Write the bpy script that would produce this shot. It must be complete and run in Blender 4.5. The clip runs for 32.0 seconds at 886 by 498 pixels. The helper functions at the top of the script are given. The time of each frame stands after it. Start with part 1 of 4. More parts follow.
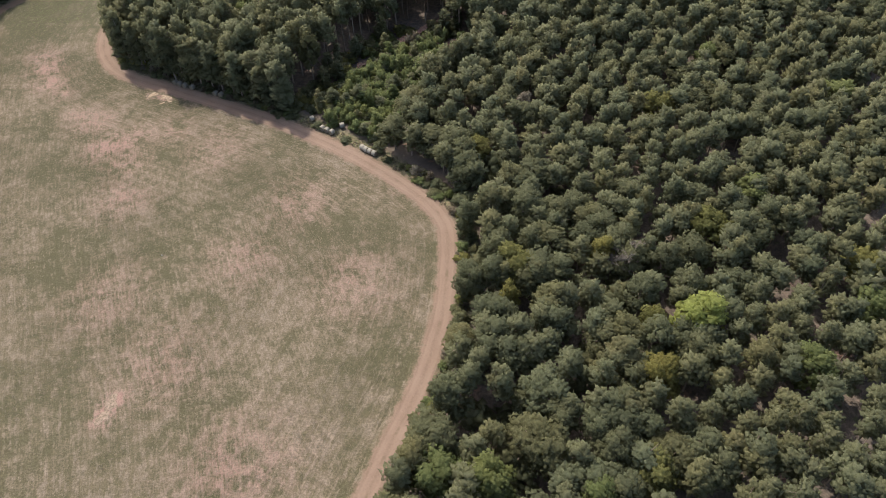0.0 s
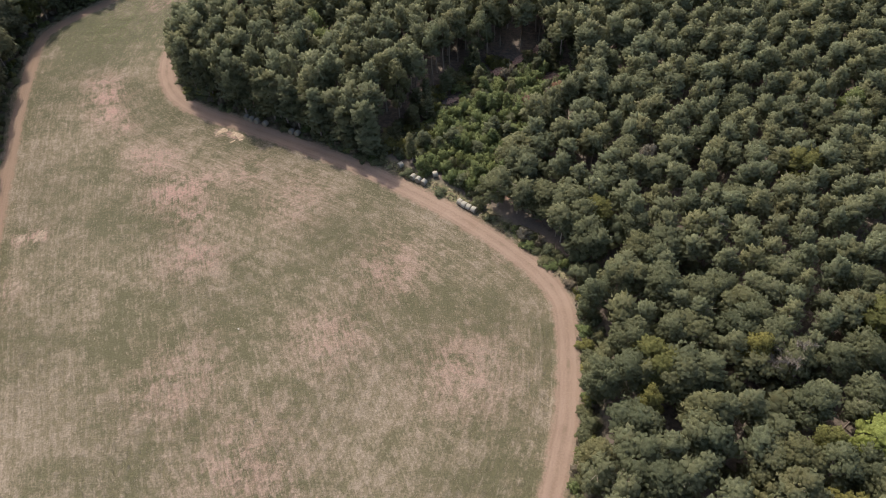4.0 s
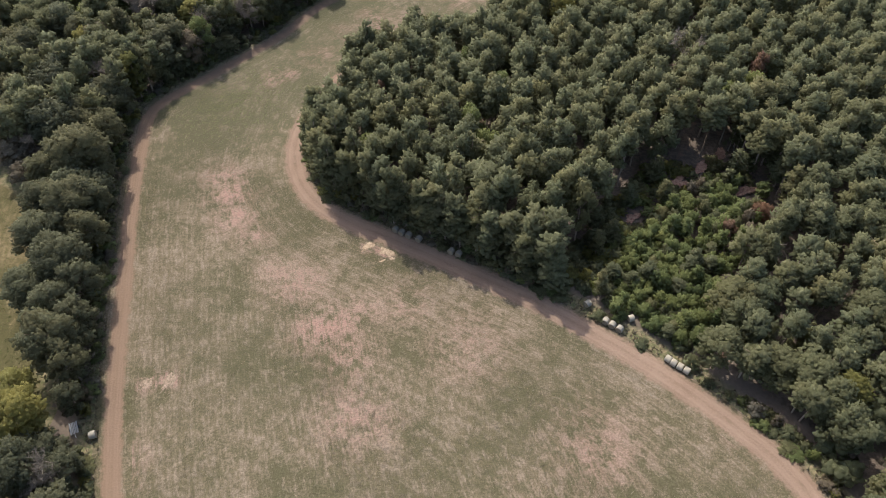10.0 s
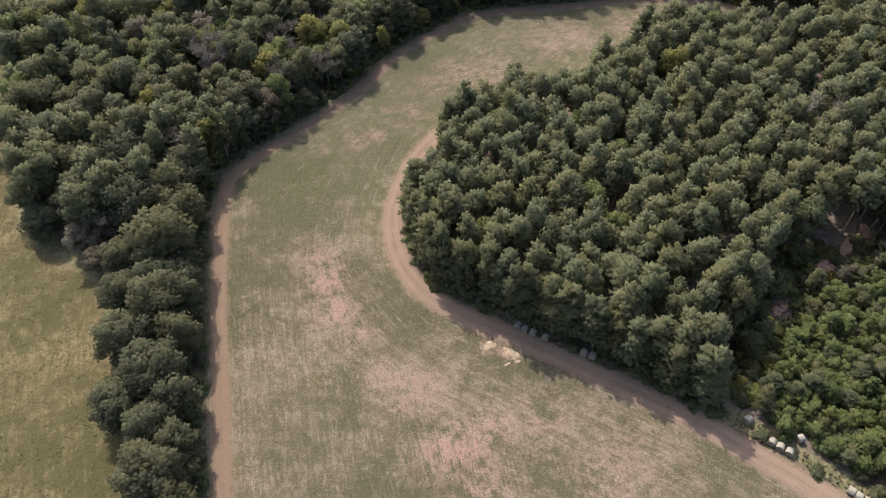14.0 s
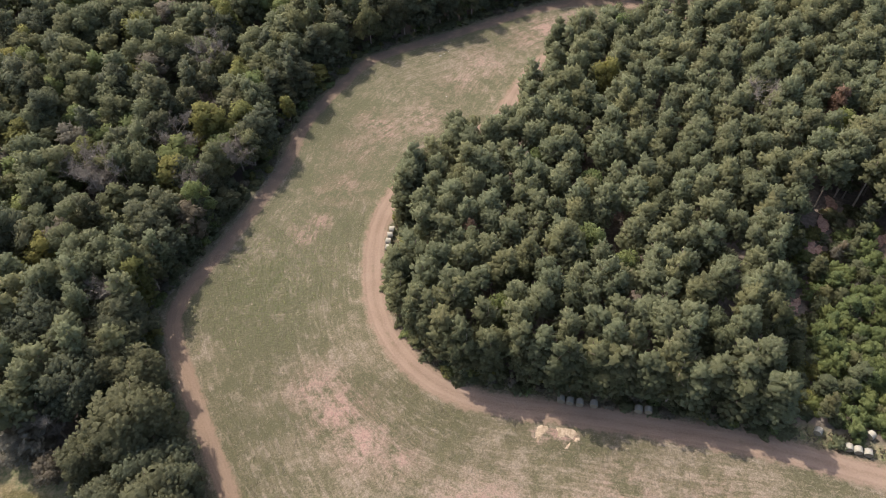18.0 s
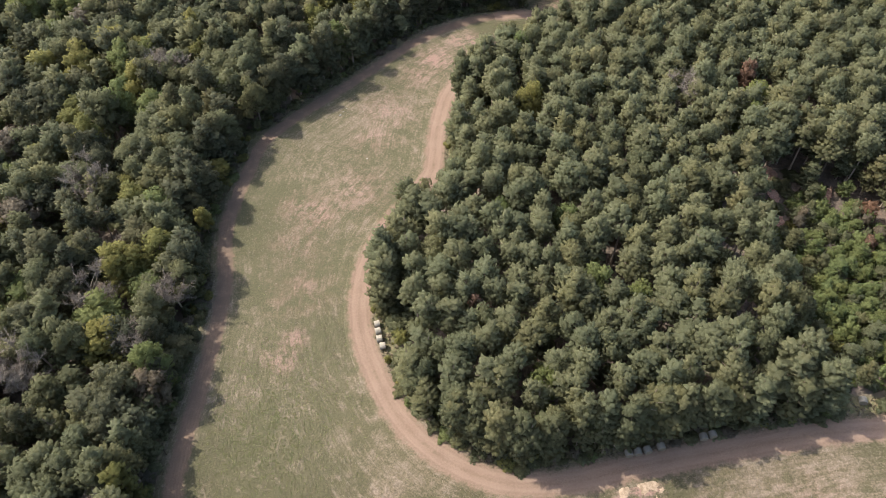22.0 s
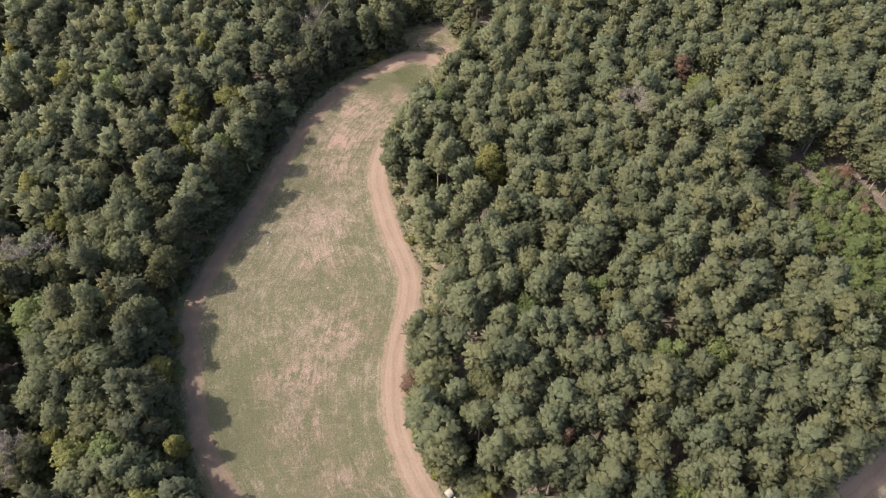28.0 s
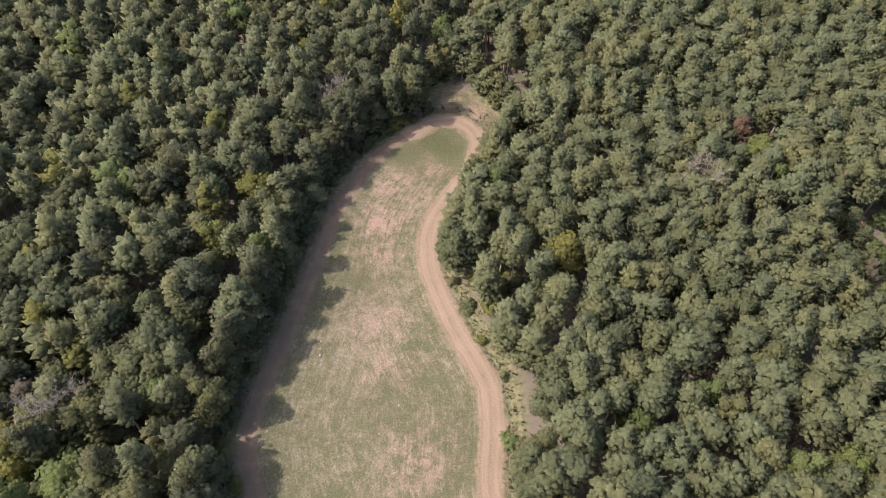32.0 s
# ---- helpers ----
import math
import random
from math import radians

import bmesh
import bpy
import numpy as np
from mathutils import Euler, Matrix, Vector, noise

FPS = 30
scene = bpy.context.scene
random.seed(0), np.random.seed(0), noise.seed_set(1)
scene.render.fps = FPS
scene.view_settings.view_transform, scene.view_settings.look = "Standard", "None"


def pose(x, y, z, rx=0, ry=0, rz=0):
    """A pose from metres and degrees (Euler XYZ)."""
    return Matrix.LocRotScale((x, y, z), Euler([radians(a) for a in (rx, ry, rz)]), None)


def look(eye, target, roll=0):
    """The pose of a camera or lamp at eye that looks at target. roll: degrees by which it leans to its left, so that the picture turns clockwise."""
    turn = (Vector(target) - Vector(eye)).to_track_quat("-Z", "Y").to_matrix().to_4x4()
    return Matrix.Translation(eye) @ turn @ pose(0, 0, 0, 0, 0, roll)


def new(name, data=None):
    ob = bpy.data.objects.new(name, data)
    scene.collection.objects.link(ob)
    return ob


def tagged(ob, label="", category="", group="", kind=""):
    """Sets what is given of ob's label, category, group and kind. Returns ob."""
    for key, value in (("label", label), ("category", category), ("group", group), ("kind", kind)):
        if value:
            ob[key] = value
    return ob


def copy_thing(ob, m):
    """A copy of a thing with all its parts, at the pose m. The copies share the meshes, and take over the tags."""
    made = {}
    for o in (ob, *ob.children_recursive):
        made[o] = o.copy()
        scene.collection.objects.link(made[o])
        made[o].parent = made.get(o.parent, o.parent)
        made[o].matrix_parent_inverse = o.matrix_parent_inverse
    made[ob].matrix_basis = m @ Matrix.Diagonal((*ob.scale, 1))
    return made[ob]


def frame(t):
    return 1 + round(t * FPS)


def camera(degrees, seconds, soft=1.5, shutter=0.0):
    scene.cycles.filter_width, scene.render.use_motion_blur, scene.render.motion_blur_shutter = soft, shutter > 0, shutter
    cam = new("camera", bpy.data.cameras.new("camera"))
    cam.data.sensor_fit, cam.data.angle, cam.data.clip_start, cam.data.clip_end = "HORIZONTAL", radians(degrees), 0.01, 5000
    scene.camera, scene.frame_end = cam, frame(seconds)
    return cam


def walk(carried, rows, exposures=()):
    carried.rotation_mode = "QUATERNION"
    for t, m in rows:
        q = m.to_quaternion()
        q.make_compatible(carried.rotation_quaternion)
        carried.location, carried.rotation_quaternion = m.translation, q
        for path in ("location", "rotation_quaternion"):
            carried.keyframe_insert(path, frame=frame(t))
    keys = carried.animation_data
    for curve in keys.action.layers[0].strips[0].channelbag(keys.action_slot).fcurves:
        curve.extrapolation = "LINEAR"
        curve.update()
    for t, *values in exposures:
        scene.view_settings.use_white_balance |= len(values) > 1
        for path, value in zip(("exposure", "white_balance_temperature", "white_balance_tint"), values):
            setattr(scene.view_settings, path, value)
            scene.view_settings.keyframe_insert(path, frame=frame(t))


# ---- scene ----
cam = camera(63.86, 32.0, soft=0.9)
PATH = [
    (0, -0.27, -0.25, 112.85, 40.619, 1.467, -0.238),
    (0.5, -2.39, 2.84, 113.02, 40.541, 1.53, 0.094),
    (1, -4.55, 5.88, 113.06, 40.454, 1.582, 0.419),
    (1.5, -6.63, 8.99, 112.53, 40.364, 1.679, 0.743),
    (2, -8.8, 12.08, 111.8, 40.311, 1.733, 1.072),
    (2.5, -10.97, 15.18, 111, 40.268, 1.808, 1.37),
    (3, -13.17, 18.36, 110.07, 40.207, 1.843, 1.677),
    (3.5, -15.49, 21.55, 109.14, 40.14, 1.853, 1.955),
    (5.5, -26.04, 34.42, 108.09, 40.07, 1.619, 2.845),
    (6, -28.91, 37.39, 108.1, 40.127, 1.558, 3.046),
    (6.5, -32.09, 40.28, 108.23, 40.177, 1.421, 3.214),
    (7, -35.23, 43.06, 108.32, 40.252, 1.351, 3.385),
    (7.5, -38.44, 45.89, 108.44, 40.294, 1.253, 3.546),
    (8, -41.58, 48.39, 108.44, 40.398, 1.157, 3.694),
    (8.5, -44.79, 51.03, 108.52, 40.443, 1.059, 3.864),
    (9, -48.09, 53.75, 108.61, 40.499, 0.998, 3.981),
    (9.5, -51.46, 56.13, 108.61, 40.644, 0.882, 4.135),
    (10, -54.56, 59.06, 108.92, 40.564, 0.901, 4.347),
    (10.5, -57.85, 61.69, 109.01, 40.576, 0.84, 4.496),
    (11, -61.08, 64.37, 109.12, 40.582, 0.818, 4.644),
    (11.5, -64.19, 67.17, 109.21, 40.561, 0.828, 4.827),
    (12, -67.35, 69.91, 109.31, 40.55, 0.853, 4.981),
    (12.5, -70.49, 72.63, 109.36, 40.555, 0.851, 5.136),
    (13, -73.55, 75.63, 109.59, 40.439, 0.916, 5.132),
    (13.5, -76.66, 78.46, 109.71, 40.43, 0.957, 5.16),
    (14, -79.73, 81.34, 109.89, 40.342, 1.039, 4.209),
    (14.5, -82.92, 84.22, 110, 40.263, 1.129, 2.705),
    (16.5, -95.86, 95.84, 110.09, 39.897, 1.273, -6.973),
    (17, -98.99, 98.95, 110.24, 39.745, 1.314, -9.48),
    (17.5, -102.15, 101.85, 110.11, 39.786, 1.304, -12.143),
    (18, -105.01, 105.24, 110.37, 39.569, 1.292, -14.725),
    (18.5, -107.94, 108.46, 110.38, 39.552, 1.261, -17.297),
    (19, -110.59, 111.93, 110.58, 39.458, 1.236, -19.747),
    (19.5, -113.03, 115.48, 110.75, 39.379, 1.245, -21.874),
    (20, -115.46, 119.03, 110.87, 39.35, 1.234, -24.449),
    (20.5, -117.58, 122.71, 111.03, 39.265, 1.265, -27.346),
    (21, -119.54, 126.55, 111.3, 39.115, 1.305, -30.215),
    (21.5, -121.34, 130.48, 111.53, 38.989, 1.322, -32.995),
    (22, -122.82, 134.45, 111.79, 38.815, 1.371, -35.644),
    (22.5, -124.15, 138.38, 111.97, 38.692, 1.427, -38.148),
    (23, -125.17, 142.34, 112.15, 38.536, 1.489, -40.451),
    (23.5, -126.01, 146.28, 112.25, 38.398, 1.549, -42.753),
    (24, -126.55, 150.26, 112.34, 38.215, 1.604, -44.988),
    (24.5, -126.82, 154.26, 112.34, 38.044, 1.665, -47.068),
    (25, -126.82, 158.03, 112.31, 37.847, 1.735, -48.887),
    (25.5, -126.51, 161.99, 112.16, 37.646, 1.791, -50.624),
    (27.5, -123.31, 177.98, 111.13, 36.807, 1.659, -57.645),
    (28, -122.26, 181.95, 110.85, 36.636, 1.55, -59.604),
    (28.5, -121.14, 185.96, 110.63, 36.46, 1.377, -61.576),
    (29, -120.15, 190.04, 110.37, 36.336, 1.117, -64.063),
    (29.5, -119.2, 194.3, 110.27, 36.195, 0.791, -66.112),
    (30, -118.37, 198.71, 110.25, 36.159, 0.417, -66.825),
    (30.5, -117.53, 203.08, 110.34, 36.157, 0.068, -66.544),
    (31, -116.65, 207.37, 110.38, 36.206, -0.262, -66.299),
    (31.5, -115.52, 211.36, 110.47, 36.333, -0.573, -66.121),
    (32, -114.06, 215.07, 110.71, 36.562, -0.853, -66.002),
]
walk(cam, [(t, pose(x, y, z, rx, ry, rz)) for t, x, y, z, rx, ry, rz in PATH],
     [(0, 0.13), (13, 0.22), (19, 0.42), (25, 0.60), (32, 0.61)])

# ---- sky and sun ----
SUN_AZ, SUN_EL = -32.0, 50.0        # degrees from +y towards +x; height over the horizon
world = bpy.data.worlds.new("sky")
scene.world = world
world.use_nodes = True
wn = world.node_tree.nodes
sky = wn.new("ShaderNodeTexSky")
sky.sky_type, sky.sun_disc = "NISHITA", False
sky.sun_elevation, sky.sun_rotation = radians(SUN_EL), radians(SUN_AZ)
sky.air_density, sky.dust_density = 1.0, 3.6
world.node_tree.links.new(sky.outputs[0], wn["Background"].inputs[0])
wn["Background"].inputs[1].default_value = 0.26
sun_data = bpy.data.lights.new("sun", "SUN")
sun_data.energy, sun_data.angle, sun_data.color = 5.2, radians(0.6), (1.0, 0.93, 0.84)
sun = new("sun", sun_data)
sa, se = radians(SUN_AZ), radians(SUN_EL)
SUN_DIR = Vector((math.sin(sa) * math.cos(se), math.cos(sa) * math.cos(se), math.sin(se)))
sun.matrix_world = look(tuple(SUN_DIR * 300), (0, 0, 0))

# ---- materials ----


class Nodes:
    """A node material under construction."""

    def __init__(self, name):
        self.mat = bpy.data.materials.new(name)
        self.mat.use_nodes = True
        self.nt = self.mat.node_tree
        self.bsdf = self.nt.nodes["Principled BSDF"]
        self.geo = self.nt.nodes.new("ShaderNodeNewGeometry")
        self.pos = self.geo.outputs["Position"]

    def put(self, socket, value):
        if hasattr(value, "is_output"):
            self.nt.links.new(value, socket)
        elif isinstance(value, (tuple, list)):
            socket.default_value = (*value, 1.0) if len(value) == 3 and len(socket.default_value) == 4 else value
        else:
            socket.default_value = value

    def noise(self, scale, detail=4.0, rough=0.55, vec=None, distort=0.0):
        n = self.nt.nodes.new("ShaderNodeTexNoise")
        self.put(n.inputs["Vector"], vec or self.pos)
        for key, v in (("Scale", scale), ("Detail", detail), ("Roughness", rough), ("Distortion", distort)):
            n.inputs[key].default_value = v
        return n.outputs["Fac"]

    def voronoi(self, scale, vec=None):
        n = self.nt.nodes.new("ShaderNodeTexVoronoi")
        self.put(n.inputs["Vector"], vec or self.pos)
        n.inputs["Scale"].default_value = scale
        return n.outputs["Distance"]

    def stretch(self, sx, sy, sz, turn=0.0):
        n = self.nt.nodes.new("ShaderNodeMapping")
        self.put(n.inputs["Vector"], self.pos)
        n.inputs["Scale"].default_value = (sx, sy, sz)
        n.inputs["Rotation"].default_value = (0, 0, radians(turn))
        return n.outputs[0]

    def triple(self, x, y, z=0.0):
        n = self.nt.nodes.new("ShaderNodeCombineXYZ")
        for socket, v in zip(n.inputs, (x, y, z)):
            self.put(socket, v)
        return n.outputs[0]

    def math(self, op, a, b=0.0, clamp=False):
        n = self.nt.nodes.new("ShaderNodeMath")
        n.operation, n.use_clamp = op, clamp
        self.put(n.inputs[0], a)
        self.put(n.inputs[1], b)
        return n.outputs[0]

    def span(self, v, a, b, lo=0.0, hi=1.0):
        n = self.nt.nodes.new("ShaderNodeMapRange")
        n.interpolation_type = "SMOOTHSTEP"
        self.put(n.inputs[0], v)
        for i, x in enumerate((a, b, lo, hi)):
            n.inputs[i + 1].default_value = x
        return n.outputs[0]

    def mix(self, fac, a, b, blend="MIX"):
        n = self.nt.nodes.new("ShaderNodeMix")
        n.data_type, n.blend_type = "RGBA", blend
        self.put(n.inputs[0], fac)
        self.put(n.inputs[6], a)
        self.put(n.inputs[7], b)
        return n.outputs[2]

    def ramp(self, fac, *stops):
        n = self.nt.nodes.new("ShaderNodeValToRGB")
        while len(n.color_ramp.elements) < len(stops):
            n.color_ramp.elements.new(0.5)
        for e, (p, c) in zip(n.color_ramp.elements, stops):
            e.position, e.color = p, (*c, 1.0)
        self.put(n.inputs[0], fac)
        return n.outputs[0]

    def attr(self, name):
        n = self.nt.nodes.new("ShaderNodeAttribute")
        n.attribute_name = name
        return n.outputs["Fac"]

    def bump(self, height, strength, distance):
        n = self.nt.nodes.new("ShaderNodeBump")
        n.inputs["Strength"].default_value, n.inputs["Distance"].default_value = strength, distance
        self.put(n.inputs["Height"], height)
        self.put(self.bsdf.inputs["Normal"], n.outputs[0])

    def done(self, color, rough=0.85, spec=0.2, metal=0.0):
        self.put(self.bsdf.inputs["Base Color"], color)
        self.put(self.bsdf.inputs["Roughness"], rough)
        self.bsdf.inputs["Specular IOR Level"].default_value = spec
        self.bsdf.inputs["Metallic"].default_value = metal
        return self.mat


GREEN, OLIVE, STRAW = (0.067, 0.0615, 0.034), (0.095, 0.079, 0.048), (0.180, 0.144, 0.109)
SOIL, DIRT, DIRT_PALE = (0.212, 0.136, 0.110), (0.150, 0.104, 0.075), (0.200, 0.143, 0.107)
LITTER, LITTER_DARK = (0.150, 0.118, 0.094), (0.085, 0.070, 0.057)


def turf(n):
    """Colour and height of mown, half-dry grass: patches, mowing lines, wisps of straw lying along them."""
    broad = n.noise(0.045, 4.0, 0.6)
    mid = n.noise(0.24, 6.0, 0.68)
    clump = n.noise(0.62, 5.0, 0.7, distort=0.6)
    fine = n.noise(1.6, 5.0, 0.75)
    speck = n.noise(3.2, 3.0, 0.7)
    edge, lush, bare_here = n.attr("edge"), n.attr("lush"), n.attr("bare")
    west = n.noise(2.0, 4.0, 0.7, n.triple(n.attr("lane"), n.math("MULTIPLY", n.attr("along"), 0.13)))
    east = n.noise(2.0, 4.0, 0.7, n.triple(n.attr("lane_e"), n.math("MULTIPLY", n.attr("along_e"), 0.13)))
    streak = n.math("ADD", west, n.math("MULTIPLY", n.math("SUBTRACT", east, west), n.span(n.attr("lane_e"), 9.0, 26.0, 1.0, 0.0)))
    swath = n.math("SINE", n.math("ADD", n.math("MULTIPLY", edge, 6.2), n.math("MULTIPLY", mid, 7.0)))
    lane = n.math("SINE", n.math("MULTIPLY", n.math("ADD", edge, n.math("MULTIPLY", mid, 2.0)), 2.4))
    base = n.mix(n.span(n.math("ADD", broad, n.math("MULTIPLY", mid, 0.5)), 0.60, 0.90), GREEN, OLIVE)
    base = n.mix(n.math("MULTIPLY", lush, 0.5), base, (0.083, 0.081, 0.045))
    dry = n.math("SUBTRACT", n.math("MULTIPLY", lane, 0.045), n.math("MULTIPLY", lush, 0.07))
    for v, k in ((streak, 1.0), (clump, 1.15), (mid, 0.85), (broad, 1.1), (fine, 0.6)):
        dry = n.math("ADD", dry, n.math("MULTIPLY", n.math("SUBTRACT", v, 0.5), k))
    dry = n.math("ADD", dry, n.math("MULTIPLY", swath, 0.035))
    dry = n.math("ADD", dry, n.math("MULTIPLY", bare_here, 0.22))
    col = n.mix(n.math("MULTIPLY", n.span(dry, -0.16, 0.48), 0.88), base, STRAW)
    ragged = n.math("MULTIPLY", bare_here, n.span(n.math("ADD", n.math("MULTIPLY", n.math("ADD", clump, streak), 0.7), n.math("MULTIPLY", mid, 0.9)), 0.98, 1.34))
    col = n.mix(n.math("MULTIPLY", ragged, 0.95, True), col, SOIL)
    col = n.mix(1.0, col, n.span(speck, 0.30, 0.70, 0.80, 1.20), "MULTIPLY")
    return col, n.math("ADD", fine, speck)


def turf_material(name, tint=(1.0, 1.0, 1.0)):
    n = Nodes(name)
    col, height = turf(n)
    col = n.mix(1.0, col, tint, "MULTIPLY")
    # under the trees beyond the verge the grass gives way to litter
    out = n.math("ADD", n.attr("out"), n.math("MULTIPLY", n.noise(0.5, 4.0), 3.0))
    leaf = n.mix(n.noise(1.7, 4.0), LITTER_DARK, LITTER)
    verge = n.mix(n.span(n.noise(1.1, 4.0, 0.65), 0.35, 0.65), (0.075, 0.082, 0.038), (0.17, 0.14, 0.085))
    col = n.mix(n.span(out, 2.6, 4.4), col, verge)
    col = n.mix(n.span(out, 6.0, 8.5), col, leaf)
    n.bump(height, 0.5, 0.12)
    return n.done(col, 0.92, 0.12)


def track_material():
    n = Nodes("dirt_track")
    grass, height = turf(n)
    across = n.attr("across")          # metres from the middle
    wob = n.math("MULTIPLY", n.math("SUBTRACT", n.noise(0.6, 4.0, 0.6), 0.5), 2.4)
    wob = n.math("ADD", wob, n.math("MULTIPLY", n.math("SUBTRACT", n.noise(2.6, 3.0), 0.5), 1.2))
    side = n.math("ADD", n.math("ABSOLUTE", across), wob)
    body = n.span(side, 1.45, 2.55, 1.0, 0.0)
    rut = n.math("ABSOLUTE", n.math("SUBTRACT", n.math("ABSOLUTE", across), 0.85))
    rut = n.span(rut, 0.15, 0.62, 1.0, 0.0)
    grain = n.noise(3.0, 4.0, 0.7)
    rib = n.math("SINE", n.math("ADD", n.math("MULTIPLY", across, 9.0), n.math("MULTIPLY", n.noise(0.25, 2.0), 9.0)))
    lines = n.math("ADD", n.math("MULTIPLY", rib, 0.03), n.math("ADD", n.math("MULTIPLY", grain, 0.5), n.math("MULTIPLY", n.noise(0.15, 3.0), 0.5)))
    dirt = n.mix(n.span(lines, 0.30, 0.72), DIRT, DIRT_PALE)
    dirt = n.mix(n.math("MULTIPLY", n.math("MULTIPLY", rut, n.noise(0.2, 3.0)), 0.6), dirt, (0.232, 0.164, 0.126))
    mid_grass = n.math("MULTIPLY", n.span(n.math("ABSOLUTE", across), 0.1, 0.45, 1.0, 0.0), n.span(n.noise(0.35, 3.0), 0.55, 0.75))
    dirt = n.mix(n.math("MULTIPLY", mid_grass, 0.5), dirt, OLIVE)
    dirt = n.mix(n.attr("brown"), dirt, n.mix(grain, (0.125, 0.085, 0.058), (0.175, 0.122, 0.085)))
    # tree shade painted into the dirt: a broken dark brown along the far wood
    shade_mask = n.math("MULTIPLY", n.attr("wood_shade"), n.span(n.noise(0.45, 4.0, 0.6), 0.25, 0.6))
    dirt = n.mix(n.math("MULTIPLY", shade_mask, 0.65), dirt, (0.095, 0.073, 0.056))
    col = n.mix(body, grass, dirt)
    n.bump(n.math("ADD", height, n.math("MULTIPLY", rib, 0.12)), 0.55, 0.10)
    return n.done(col, 0.95, 0.1)


def floor_material():
    n = Nodes("forest_floor")
    a = n.noise(0.22, 5.0, 0.6)
    col = n.mix(n.span(n.noise(1.3, 5.0, 0.65), 0.35, 0.68), LITTER_DARK, LITTER)
    col = n.mix(n.span(a, 0.58, 0.72), col, (0.21, 0.135, 0.10))
    col = n.mix(n.span(n.noise(0.4, 4.0), 0.60, 0.72), col, (0.09, 0.10, 0.05))
    n.bump(n.noise(2.5, 4.0), 0.8, 0.2)
    return n.done(col, 0.95, 0.1)


def leaf_material(name, dark, mid, light, warm=None, sheen=0.10):
    """Foliage: varied from tree to tree, from bough to bough and from tuft to tuft."""
    n = Nodes(name)
    info = n.nt.nodes.new("ShaderNodeObjectInfo")
    tree = n.math("FRACT", n.math("ADD", info.outputs["Random"], n.attr("tone")))
    tuft = n.geo.outputs["Random Per Island"]
    bough = n.noise(0.75, 3.0, 0.6)
    spray = n.span(n.noise(2.3, 4.0, 0.75), 0.34, 0.66)
    v = n.math("ADD", n.math("MULTIPLY", tuft, 0.20), n.math("ADD", n.math("MULTIPLY", bough, 0.30), n.math("MULTIPLY", spray, 0.44)))
    v = n.math("ADD", v, n.math("MULTIPLY", n.math("SUBTRACT", tree, 0.5), 0.30))
    col = n.ramp(v, (0.12, dark), (0.48, mid), (0.86, light))
    col = n.mix(1.0, col, n.span(n.noise(8.5, 3.0, 0.75), 0.32, 0.68, 0.70, 1.32), "MULTIPLY")
    other = n.math("FRACT", n.math("MULTIPLY", tree, 7.31))
    col = n.mix(1.0, col, n.ramp(other, (0.0, (0.92, 0.98, 1.0)), (0.35, (0.98, 1.0, 0.99)), (0.7, (1.02, 1.01, 0.97)), (1.0, (1.10, 1.03, 0.90))), "MULTIPLY")
    if warm:
        fade = n.math("MULTIPLY", n.span(tree, 0.86, 0.99), n.span(n.noise(0.35, 3.0), 0.35, 0.6))
        col = n.mix(n.math("MULTIPLY", fade, 0.5), col, warm)
    n.bump(n.noise(5.5, 3.0, 0.75), 0.7, 0.22)
    trans = n.nt.nodes.new("ShaderNodeBsdfTranslucent")
    n.put(trans.inputs[0], n.mix(0.6, col, light))
    shade = n.nt.nodes.new("ShaderNodeMixShader")
    shade.inputs[0].default_value = 0.56
    n.done(col, 0.6, sheen)
    n.nt.links.new(n.bsdf.outputs[0], shade.inputs[1])
    n.nt.links.new(trans.outputs[0], shade.inputs[2])
    # a spray of leaves is open between them
    clear = n.nt.nodes.new("ShaderNodeBsdfTransparent")
    porous = n.nt.nodes.new("ShaderNodeMixShader")
    porous.inputs[0].default_value = 0.22
    n.nt.links.new(shade.outputs[0], porous.inputs[1])
    n.nt.links.new(clear.outputs[0], porous.inputs[2])
    n.nt.links.new(porous.outputs[0], n.nt.nodes["Material Output"].inputs[0])
    return n.mat


def bark_material(name, a, b):
    n = Nodes(name)
    n.bump(n.noise(6.0, 4.0), 0.8, 0.05)
    return n.done(n.mix(n.noise(2.0, 4.0, 0.6, n.stretch(3, 3, 0.6)), a, b), 0.9, 0.15)


